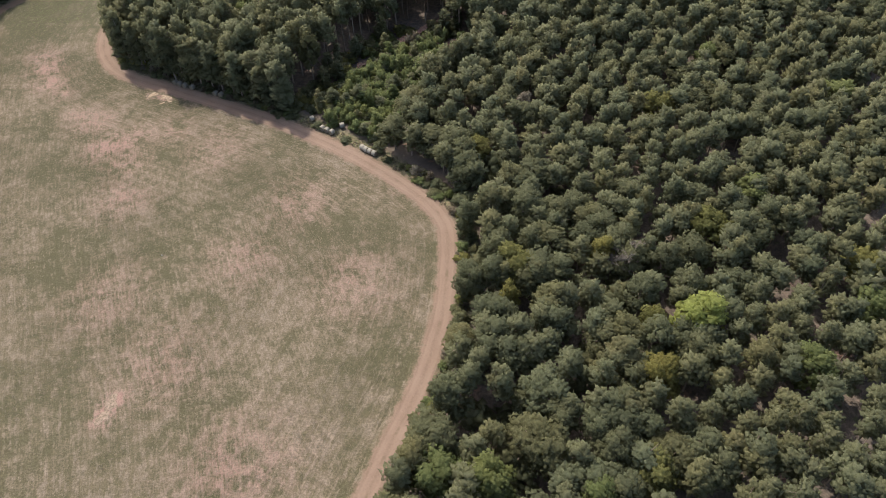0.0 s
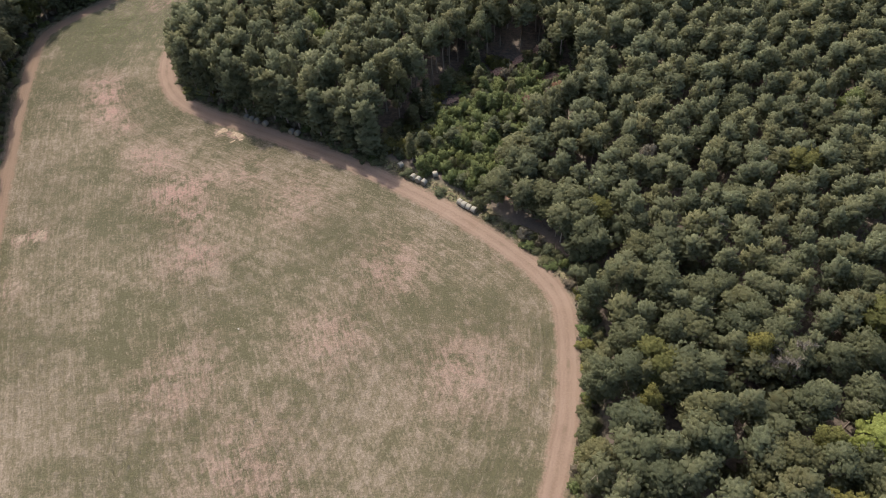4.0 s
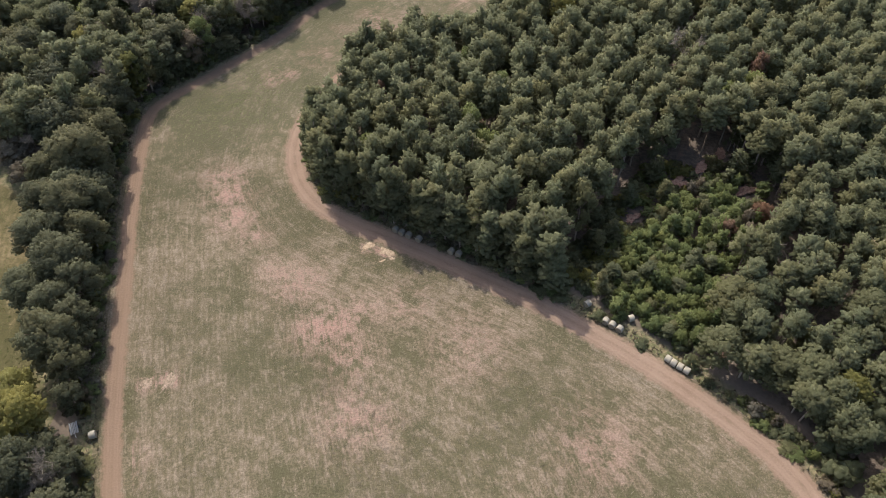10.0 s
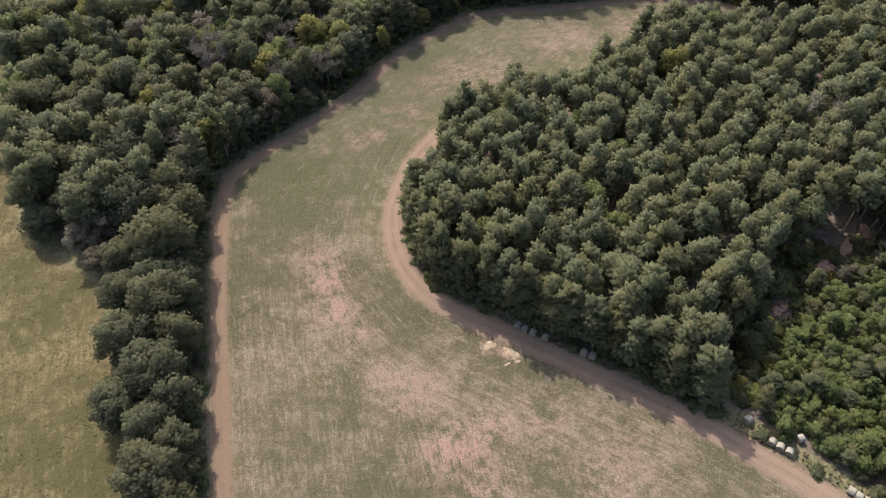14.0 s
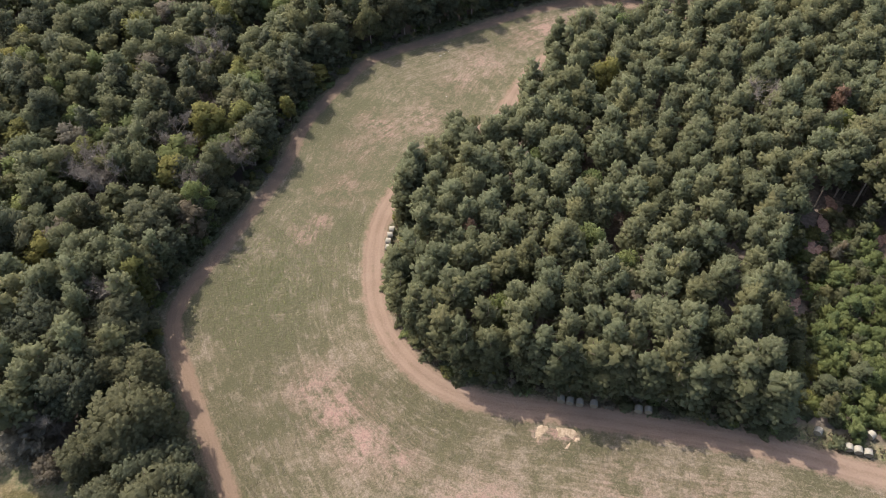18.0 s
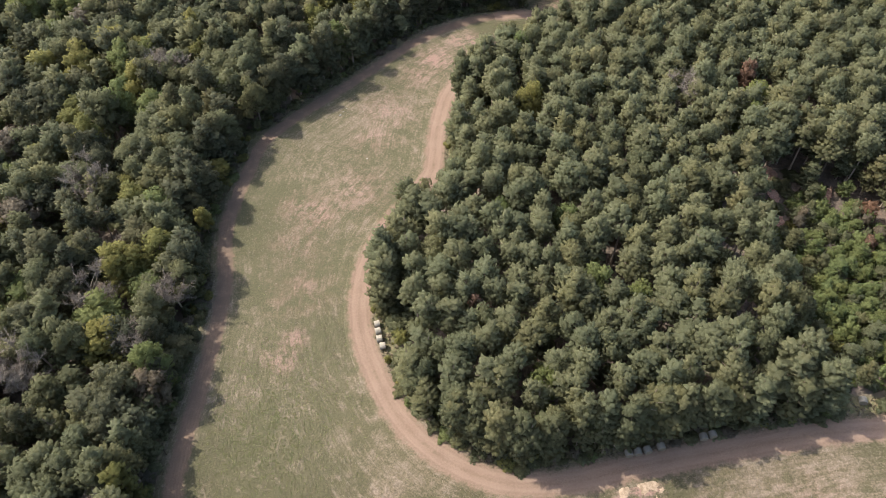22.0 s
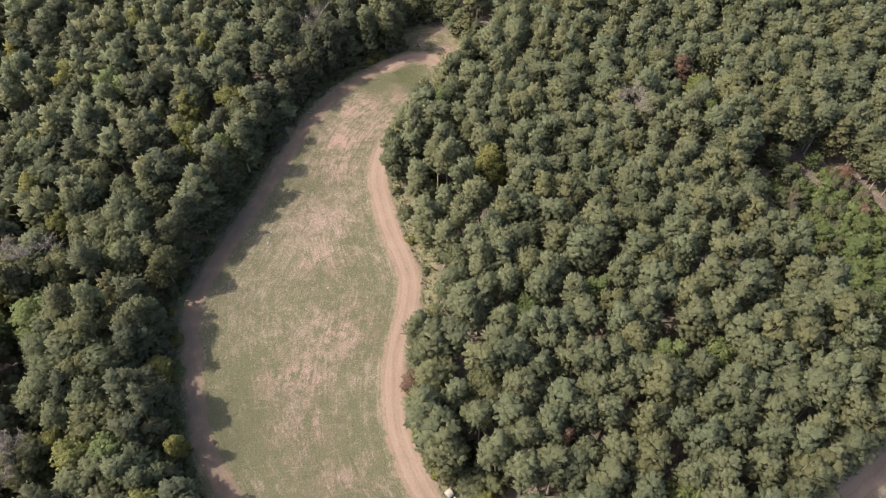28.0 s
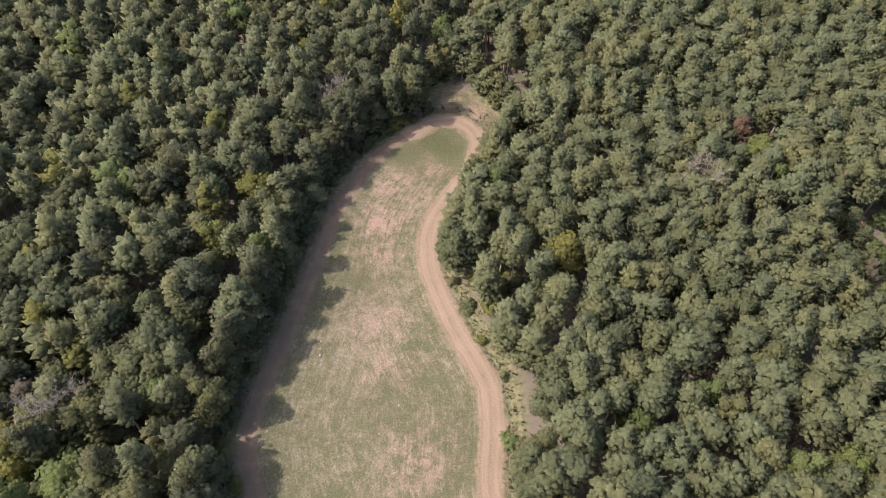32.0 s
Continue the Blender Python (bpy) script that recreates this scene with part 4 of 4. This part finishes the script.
PLAIN = {"pine": "tall olive-green pine in the dense wood", "low_pine": "young olive-green pine in the dense wood", "edge_pine": "leafy tree at the edge of the wood",
         "oak": "broad-crowned green tree in the wood", "broad_oak": "broad-crowned green tree of the hedge", "shrub": "low green bush at the foot of the wood"}
GROUPS = {"stand": "trees of the pine stand", "lower": "trees of the lower wood", "far": "trees of the wood beyond the far track", "hedge": "trees of the hedge",
          "gap": "bushes in the overgrown gap", "verge": "bushes on the verge", "single": "trees of their own colour"}
LIMIT = {"pine": 170, "low_pine": 110, "edge_pine": 290, "oak": 230, "broad_oak": 60, "shrub": 290}

rim_gap = distance(RIM, np.array([p[2] for p in PLANTS]), np.array([p[3] for p in PLANTS]))
order = sorted(range(len(PLANTS)), key=lambda i: (PLANTS[i][6] not in ("single", "hedge"), rim_gap[i]))
count = {kind: 0 for kind in LIMIT}
models, trunk_meshes = {}, {}
rest = {}
for i in order:
    kind, leaf, x, y, w, h, wood = PLANTS[i]
    seen = 35 < y < 320 and -190 < x < 110
    if seen and (count[kind] < LIMIT[kind] or wood in ("single", "hedge")):
        count[kind] += 1
        v = int(RNG.integers(len(CROWNS[kind])))
        key = (kind, leaf, v)
        m = Matrix.LocRotScale((x, y, float(rise(x, y)) - 0.1), Euler((RNG.normal(0, 0.03), RNG.normal(0, 0.03), RNG.uniform(0, 6.28))), (w, w * RNG.uniform(0.9, 1.1), h))
        if key not in models:
            top = new(NAMES[kind])
            if (kind, v) not in trunk_meshes:
                trunk_meshes[kind, v] = mesh_from("trunk", *TRUNKS[kind][v], [BARK], True)
            part("trunk" if kind != "shrub" else "stems", trunk_meshes[kind, v], top)
            co, tri, soft = CROWNS[kind][v]
            part("crown", mesh_from("crown", co, tri, [LEAF[leaf]], normals=soft), top)
            tagged(top, LABELS.get((kind.replace("broad_", ""), leaf), PLAIN[kind]), NAMES[kind].replace("_", " ") if kind == "shrub" else "tree")
            top.matrix_basis = m
            models[key] = top
            made = top
        else:
            src = models[key]
            made = copy_thing(src, m @ Matrix.Diagonal((1 / src.scale[0], 1 / src.scale[1], 1 / src.scale[2], 1)))
        tagged(made, group=GROUPS[wood])
    else:
        rest.setdefault((wood, kind), []).append((leaf, x, y, w, h, not seen or y > 290 or x > 75))

WOOD_LABEL = {"stand": "dense pine stand on a dark shady floor", "lower": "dense lower wood of pines and broadleaf trees", "far": "dense mixed wood beyond the far track",
              "gap": "young green growth in the overgrown gap", "verge": "bushes on the verge", "hedge": "hedge", "single": "trees"}
LEAF_ORDER = list(LEAF)
for (wood, kind), rows in rest.items():
    vs, fs, ns, slots, tones, n = [], [], [], [], [], 0
    for leaf, x, y, w, h, deep in rows:
        v = int(RNG.integers(len(CROWNS[kind])))
        a, tone = RNG.uniform(0, 6.28), RNG.random()
        ca, sn = math.cos(a), math.sin(a)
        bole, wood_tris = TRUNKS[kind][v]
        for (co, tri, soft), slot in (((LITE if deep else CROWNS)[kind][v], LEAF_ORDER.index(leaf) + 1), ((bole, wood_tris, unit(bole * (1, 1, 0))), 0)):
            px, py = co[:, 0] * w, co[:, 1] * w
            vs.append(np.stack([x + px * ca - py * sn, y + px * sn + py * ca, co[:, 2] * h - 0.3], 1))
            ns.append(np.stack([soft[:, 0] * ca - soft[:, 1] * sn, soft[:, 0] * sn + soft[:, 1] * ca, soft[:, 2]], 1))
            fs.append(tri + n)
            slots.append(np.full(len(tri), slot))
            tones.append(np.full(len(co), tone))
            n += len(co)
    me = mesh_from("wood", np.vstack(vs), np.vstack(fs), [BARK] + [LEAF[k] for k in LEAF_ORDER], slot=np.concatenate(slots), tone=np.concatenate(tones), normals=np.vstack(ns))
    tagged(new({"pine": "pine_wood", "low_pine": "young_pine_wood", "edge_pine": "pine_edge", "oak": "broadleaf_wood", "shrub": "undergrowth"}[kind], me), WOOD_LABEL[wood], "woodland", kind="stuff")

for k, (x, y, h) in enumerate(BARE_TREES):
    top = new("bare_tree")
    v, f = bare_shape(np.random.default_rng(50 + k), h)
    part("framework", mesh_from("framework", v, f, [DEADWOOD]), top)
    top.matrix_basis = pose(x, y, float(rise(x, y)) - 0.1, 0, 0, 37 * k)
    tagged(top, "leafless grey-brown tree with fine bare twigs", "tree", group="bare trees")

# ---- hay bales ----


def straw_material(name, a, b):
    n = Nodes(name)
    fibre = n.noise(9.0, 4.0, 0.7)
    patch = n.noise(1.2, 3.0)
    n.bump(fibre, 0.7, 0.04)
    return n.done(n.mix(n.math("ADD", n.math("MULTIPLY", fibre, 0.6), n.math("MULTIPLY", patch, 0.4)), a, b), 0.85, 0.15)


NET = straw_material("net_wrapped_hay", (0.19, 0.172, 0.132), (0.33, 0.30, 0.25))
# browner than the wrap, and darkened further for ends turned from the sun
HAY_END = straw_material("hay_end", (0.12, 0.095, 0.065), (0.24, 0.20, 0.145))
# same wrap, darkened: the pines' shade is put into this colour
SHADE_NET = straw_material("shaded_hay", (0.12, 0.108, 0.088), (0.23, 0.212, 0.178))


def bale_meshes(seed, net):
    """Barrel and end of a round bale, lying, its axis along x."""
    rng = np.random.default_rng(seed)
    k, r, half = 26, 0.66, 0.53
    a = np.arange(k) / k * 2 * math.pi
    rows = []
    for x, s in ((-half, 0.93), (-half + 0.05, 0.985), (-0.25, 1.0), (0.2, 1.005), (half - 0.05, 0.985), (half, 0.93)):
        rr = r * s * (1 + 0.02 * rng.normal(size=k))
        z = r * 0.96 + rr * np.sin(a)
        rows.append(np.stack([np.full(k, x), rr * np.cos(a), np.maximum(z, -0.03)], 1))
    v = np.concatenate(rows)
    f = [(p * k + i, p * k + (i + 1) % k, (p + 1) * k + (i + 1) % k, (p + 1) * k + i) for p in range(5) for i in range(k)]
    barrel = mesh_from("barrel", v, np.array(f)[:, ::-1], [net], True)
    rings = [np.stack([np.full(k, half + dx), r * s * np.cos(a), np.maximum(r * 0.96 + r * s * np.sin(a), -0.03)], 1)
             for s, dx in ((0.93, 0.0), (0.72, -0.035), (0.5, 0.005), (0.28, -0.03), (0.06, 0.01))]
    v = np.concatenate(rings)
    f = [(p * k + i, p * k + (i + 1) % k, (p + 1) * k + (i + 1) % k, (p + 1) * k + i) for p in range(4) for i in range(k)]
    cap = mesh_from("end_face", v, np.array(f), [HAY_END], True)
    return barrel, cap


def bale_model(seed, net, label):
    top = new("hay_bale")
    barrel, cap = bale_meshes(seed, net)
    part("barrel", barrel, top)
    part("end_face", cap, top, "tan rolled hay end")
    back = part("end_face", cap, top, "tan rolled hay end")
    back.matrix_basis = pose(0, 0, 0, 0, 0, 180)
    return tagged(top, label, "hay bale")


BALES = [
    ("bales beside the bend", "round hay bale in pale net wrap beside the track", NET,
     [(-93.1, 201.4, 160), (-93.78, 200.0, 166), (-94.45, 198.5, 158), (-94.78, 196.85, 150)]),
    ("bales by the overgrown gap", "round hay bale standing in a row by green bushes", NET,
     [(-32.15, 135.85, 57), (-30.98, 135.05, 60), (-29.72, 134.25, 55), (-27.45, 136.75, 20), (-35.2, 139.6, 40)]),
    ("bales laid end to end", "pale round hay bale laid end to end with others", NET,
     [(-21.75, 128.4, -38), (-20.9, 127.65, -35), (-19.9, 126.95, -33), (-18.85, 126.25, -36)]),
    ("bales in the shade", "grey hay bale, colour darkened for the shade of pines", SHADE_NET,
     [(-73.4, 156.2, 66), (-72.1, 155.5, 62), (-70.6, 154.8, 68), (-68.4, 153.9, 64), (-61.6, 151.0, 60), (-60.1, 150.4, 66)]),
    ("bale by the hedge", "pale round hay bale by the hedge and trailer", NET, [(-118.1, 107.5, 25)]),
]
for group, label, net, spots in BALES:
    model = None
    for x, y, turn in spots:
        m = pose(x, y, float(rise(x, y)) + 0.04, 0, 0, turn)
        if model is None:
            model = bale_model(len(spots), net, label)
            model.matrix_basis = m
            tagged(model, group=group)
        else:
            copy_thing(model, m)

# ---- farm trailer by the hedge ----


def box(x0, x1, y0, y1, z0, z1, bevel=0.01):
    bm = bmesh.new()
    bmesh.ops.create_cube(bm, size=1.0, matrix=Matrix.Translation(((x0 + x1) / 2, (y0 + y1) / 2, (z0 + z1) / 2)) @ Matrix.Diagonal((x1 - x0, y1 - y0, z1 - z0, 1)))
    bmesh.ops.bevel(bm, geom=bm.edges[:], offset=bevel, segments=1, affect="EDGES")
    me = bpy.data.meshes.new("box")
    bm.to_mesh(me)
    bm.free()
    return me


def wheel_mesh(radius, width):
    bm = bmesh.new()
    bmesh.ops.create_cone(bm, cap_ends=True, segments=18, radius1=radius, radius2=radius, depth=width, matrix=Matrix.Rotation(radians(90), 4, "X"))
    bmesh.ops.bevel(bm, geom=[e for e in bm.edges if e.calc_face_angle(0) > 1], offset=width * 0.25, segments=2, affect="EDGES")
    me = bpy.data.meshes.new("wheel")
    bm.to_mesh(me)
    bm.free()
    return me


n = Nodes("grey_boards")
BOARDS = n.done(n.mix(n.noise(3.0, 4.0, 0.7), (0.30, 0.29, 0.27), (0.46, 0.45, 0.42)), 0.7, 0.2)
n = Nodes("painted_steel")
STEEL = n.done(n.mix(n.noise(5.0, 3.0), (0.30, 0.30, 0.30), (0.44, 0.43, 0.42)), 0.5, 0.4)
n = Nodes("rubber")
RUBBER = n.done(n.mix(n.noise(8.0, 3.0), (0.02, 0.02, 0.02), (0.05, 0.047, 0.043)), 0.85, 0.2)


def dressed(me, mat):
    me.materials.append(mat)
    return me


trailer = tagged(new("farm_trailer"), "small pale slatted flatbed trailer parked by the hedge", "trailer")
for k in range(5):
    part("board", dressed(box(-1.35, 1.35, -0.64 + k * 0.27, -0.64 + k * 0.27 + 0.19, 0.62, 0.66), BOARDS), trailer)
for y in (-0.72, 0.68):
    part("side_rail", dressed(box(-1.4, 1.4, y, y + 0.05, 0.52, 0.80), STEEL), trailer)
part("drawbar", dressed(box(1.4, 2.1, -0.05, 0.05, 0.50, 0.58), STEEL), trailer)
part("axle", dressed(box(-0.15, -0.05, -0.84, 0.84, 0.28, 0.36), STEEL), trailer)
for y in (-0.86, 0.86):
    w = part("wheel", dressed(wheel_mesh(0.32, 0.2), RUBBER), trailer)
    w.matrix_basis = pose(-0.1, y, 0.32)
    h = part("hub", dressed(wheel_mesh(0.13, 0.22), STEEL), w)
part("jack", dressed(box(1.95, 2.03, -0.04, 0.04, 0.0, 0.55), STEEL), trailer)
trailer.matrix_basis = pose(-121.8, 108.5, float(rise(-121.8, 108.5)), 0, 0, -58) @ Matrix.Scale(0.85, 4)

# ---- loose things in the grass and on the verge ----


def heap(name, x, y, size, high, mat, seed, label, category, group=""):
    """A low uneven mound, sunk a little into the ground."""
    rng = np.random.default_rng(seed)
    v = ICO_V * (1 + rng.uniform(-0.25, 0.25, (len(ICO_V), 1)))
    v = np.stack([v[:, 0] * size, v[:, 1] * size * rng.uniform(0.6, 0.95), np.maximum(v[:, 2] * high, -0.08)], 1)
    ob = new(name, mesh_from(name, v, ICO_F, [mat], True))
    ob.matrix_basis = pose(x, y, float(rise(x, y)) + 0.02, 0, 0, rng.uniform(0, 360))
    return tagged(ob, label, category, group)


n = Nodes("pale_sand")
SAND = n.done(n.mix(n.noise(2.5, 4.0, 0.7), (0.20, 0.155, 0.105), (0.30, 0.25, 0.18)), 0.95, 0.1)
n = Nodes("pale_stone")
STONE = n.done(n.mix(n.noise(6.0, 4.0), (0.20, 0.185, 0.16), (0.31, 0.29, 0.26)), 0.85, 0.2)


def scrape(x, y, long, wide, turn, mat, seed, label, group):
    """A ragged bare patch, a finger thick at the middle, lying on the turf."""
    rng = np.random.default_rng(seed)
    k = 40
    a = np.arange(k) / k * 2 * math.pi
    wave = 1 + 0.18 * np.sin(2 * a + rng.uniform(0, 6)) + 0.16 * np.sin(3 * a + rng.uniform(0, 6)) + 0.14 * np.sin(5 * a + rng.uniform(0, 6)) + rng.uniform(-0.22, 0.22, k)
    v, f = [(0, 0, 0.05)], []
    for ring, lift in ((0.5, 0.05), (0.85, 0.04), (1.0, -0.03)):
        for i in range(k):
            px, py = math.cos(a[i]) * wave[i] * long * ring, math.sin(a[i]) * wave[i] * wide * ring
            v.append((px, py, lift + rng.uniform(-0.012, 0.012)))
    f += [(0, 1 + i, 1 + (i + 1) % k) for i in range(k)]
    for r in range(2):
        for i in range(k):
            p, q = 1 + r * k + i, 1 + r * k + (i + 1) % k
            f += [(p, p + k, q + k), (p, q + k, q)]
    ob = new("bare_patch", mesh_from("bare_patch", v, f, [mat], True))
    ob.matrix_basis = pose(x, y, float(rise(x, y)), 0, 0, turn)
    return tagged(ob, label, "bare patch", group)


n = Nodes("pale_clay")
CLAY = n.done(n.mix(n.span(n.noise(1.6, 5.0, 0.75), 0.32, 0.66), (0.17, 0.125, 0.082), (0.34, 0.26, 0.185)), 0.95, 0.1)
n = Nodes("trampled_straw")
TRAMPLED = n.done(n.mix(n.span(n.noise(2.2, 5.0, 0.8), 0.36, 0.64), (0.120, 0.096, 0.066), (0.26, 0.195, 0.150)), 0.95, 0.1)
for k, (x, y, long, wide, turn) in enumerate([(-78.4, 151.9, 2.0, 0.7, 40), (-74.6, 151.1, 1.9, 1.35, 100), (-73.3, 148.9, 0.5, 0.35, 0), (-75.2, 148.2, 0.6, 0.3, 40), (-77.0, 153.0, 0.8, 0.35, -20)]):
    scrape(x, y, long, wide, turn, CLAY, 100 + k, "cream bare clay patch in grass beside the track", "clay patches")
for k, (x, y, long, wide, turn) in enumerate([(-112.9, 117.8, 1.2, 0.95, 90), (-109.0, 118.6, 1.95, 0.95, 84), (-62.2, 62.0, 1.6, 1.1, 70), (-63, 58.9, 1.5, 1.0, 70)]):
    scrape(x, y, long, wide, turn, TRAMPLED, 140 + k, "pale trampled straw patch in the mown meadow", "straw patches")
n = Nodes("red_clay_soil")
RED_SOIL = n.done(n.mix(n.span(n.noise(1.8, 5.0, 0.75), 0.34, 0.66), (0.15, 0.085, 0.062), (0.31, 0.20, 0.15)), 0.95, 0.1)
for k, (x, y, long, wide, turn) in enumerate([(-14.2, 173.6, 3.4, 1.3, 40), (-8.6, 178.6, 3.2, 1.2, 42), (-3.6, 183.2, 3.0, 1.3, 50), (0.4, 172.4, 2.6, 1.3, 15), (-2.9, 152.0, 1.8, 1.1, 60), (-24.5, 163.0, 2.0, 0.9, 55)]):
    scrape(x, y, long, wide, turn, RED_SOIL, 170 + k, "bare reddish clay among young trees in the gap", "clay openings")
for k, (x, y) in enumerate([(-67.2, 257.6), (-68.4, 256.9), (-71.2, 240.4), (-61.8, 96.1), (-65.9, 258.2), (-118.9, 106.6)] ):
    heap("stone", x, y, 0.22 if k != 1 else 0.34, 0.16, STONE, 200 + k, "pale weathered stone lying in the grass", "stone", "stones in the meadow")
LOGS = [(-34.5, 272.9, 20, 1.1), (-18.7, 273.0, 75, 1.3), (-33.6, 272.6, 110, 0.8), (-15.4, 269.6, 35, 1.2), (-64.8, 267.6, 120, 0.9), (-140.2, 199.0, 60, 1.2)]
for k, (x, y, turn, long) in enumerate(LOGS):
    v, f = taper([(0.05, 0, 0, 0.10), (0.0, 0.03, long * 0.5, 0.085), (0.04, -0.03, long, 0.05)], 7)
    v2, f2 = taper([(0.0, 0.0, long * 0.55, 0.05), (0.25, 0.1, long * 0.75, 0.03)], 4)
    log = new("fallen_branch", mesh_from("fallen_branch", *join([(v, f), (v2, f2)]), [DEADWOOD], True))
    log.matrix_basis = pose(x, y, float(rise(x, y)) + 0.14, 90, 0, turn)
    tagged(log, "bleached fallen branch lying at the wood edge", "branch", "fallen branches")

# ---- grass that stands out of the turf ----


def blades(name, x, y, wide, high, mat, label, seed):
    """Small tufts of standing stalks, each two crossed triangles."""
    rng = np.random.default_rng(seed)
    m = len(x)
    z = rise(x, y)
    out = np.empty((m, 2, 3, 3))
    lean = rng.normal(scale=0.5, size=(m, 2)) * high[:, None]
    for j in range(2):
        a = rng.uniform(0, 3.14, m) if j == 0 else a + 1.3
        dx, dy = np.cos(a) * wide, np.sin(a) * wide
        out[:, j, 0] = np.stack([x - dx, y - dy, z - 0.02], 1)
        out[:, j, 1] = np.stack([x + dx, y + dy, z - 0.02], 1)
        out[:, j, 2] = np.stack([x + lean[:, 0], y + lean[:, 1], z + high], 1)
    v = out.reshape(-1, 3)
    ob = new(name, mesh_from(name, v, np.arange(len(v)).reshape(-1, 3), [mat], tone=np.repeat(rng.random(m), 6)))
    return tagged(ob, label, "grass", kind="stuff")


def flakes(name, x, y, size, mat, label, seed):
    """Loose wisps of cut grass, lying nearly flat, each one thin bent triangle."""
    rng = np.random.default_rng(seed)
    m = len(x)
    a = rng.normal(1.2, 0.7, m)
    z = rise(x, y) + 0.008
    long, wide = size * rng.uniform(1.0, 1.9, m), size * 0.55
    ux, uy = np.cos(a), np.sin(a)
    out = np.empty((m, 3, 3))
    out[:, 0] = np.stack([x - ux * long, y - uy * long, z], 1)
    out[:, 1] = np.stack([x - uy * wide, y + ux * wide, z + rng.uniform(0.004, 0.02, m)], 1)
    out[:, 2] = np.stack([x + ux * long, y + uy * long, z + rng.uniform(0.0, 0.02, m)], 1)
    v = out.reshape(-1, 3)
    ob = new(name, mesh_from(name, v, np.arange(len(v)).reshape(-1, 3)[:, ::-1], [mat], tone=np.repeat(rng.random(m), 3)))
    return tagged(ob, label, "grass", kind="stuff")


STALKS = leaf_material("dry_stalks", (0.11, 0.093, 0.062), (0.17, 0.143, 0.105), (0.24, 0.205, 0.160))
WEEDS = leaf_material("green_weeds", (0.085, 0.095, 0.042), (0.135, 0.148, 0.066), (0.20, 0.21, 0.10))
rng = np.random.default_rng(21)
x, y = rng.uniform(-140, 2, 150000), rng.uniform(36, 272, 150000)
ok = inside(RIM, x, y)
x, y = x[ok], y[ok]
ok = distance(RIM, x, y) > 2.3
x, y = x[ok], y[ok]
lump = np.sin(x * 0.21 + 3 * np.sin(y * 0.05)) + np.sin(y * 0.17 + 2 * np.sin(x * 0.07)) + rng.normal(scale=0.9, size=len(x))
ok = lump > 0.1
x, y = x[ok][:42000], y[ok][:42000]
flakes("cut_grass", x, y, rng.uniform(0.11, 0.25, len(x)), STALKS, "bleached cut grass lying all over the meadow", 31)
# lusher weeds: by the narrow neck of the meadow and inside the turning loop
x = np.concatenate([rng.normal(-117, 7, 1500), rng.normal(-12.6, 2.6, 900), rng.normal(-122, 5, 700)])
y = np.concatenate([rng.normal(198, 7, 1500), rng.normal(260, 3.4, 900), rng.normal(192, 6, 700)])
ok = inside(RIM, x, y)
ok &= distance(RIM, x, y) > 2.4
x, y = x[ok], y[ok]
flakes("green_weeds", x, y, rng.uniform(0.14, 0.32, len(x)), WEEDS, "rank green weeds standing in the mown meadow", 32)
# tall dry grass on the verges
pts = []
for line in (EAST, WEST):
    d = np.gradient(line, axis=0)
    d /= np.hypot(d[:, 0], d[:, 1])[:, None]
    for k in range(14):
        pts.append(line + np.stack([d[:, 1], -d[:, 0]], 1) * rng.uniform(2.2, 5.4, (len(line), 1)) + rng.normal(scale=0.5, size=line.shape))
p = np.vstack(pts)
ok = ~inside(RIM, p[:, 0], p[:, 1]) & (p[:, 1] > 36) & (distance(RIM, p[:, 0], p[:, 1]) > 2.1)
p = p[ok]
blades("verge_grass", p[:, 0], p[:, 1], rng.uniform(0.12, 0.32, len(p)), rng.uniform(0.2, 0.7, len(p)), STALKS, "tall dry grass along the track verge", 33)
# clumpy grass in the grazed field
x, y = rng.uniform(-240, -118, 60000), rng.uniform(80, 270, 60000)
ok = inside(PASTURE, x, y)
x, y = x[ok][:14000], y[ok][:14000]
blades("pasture_grass", x, y, rng.uniform(0.15, 0.35, len(x)), rng.uniform(0.05, 0.14, len(x)), WEEDS, "clumpy green grass of the grazed pasture", 34)
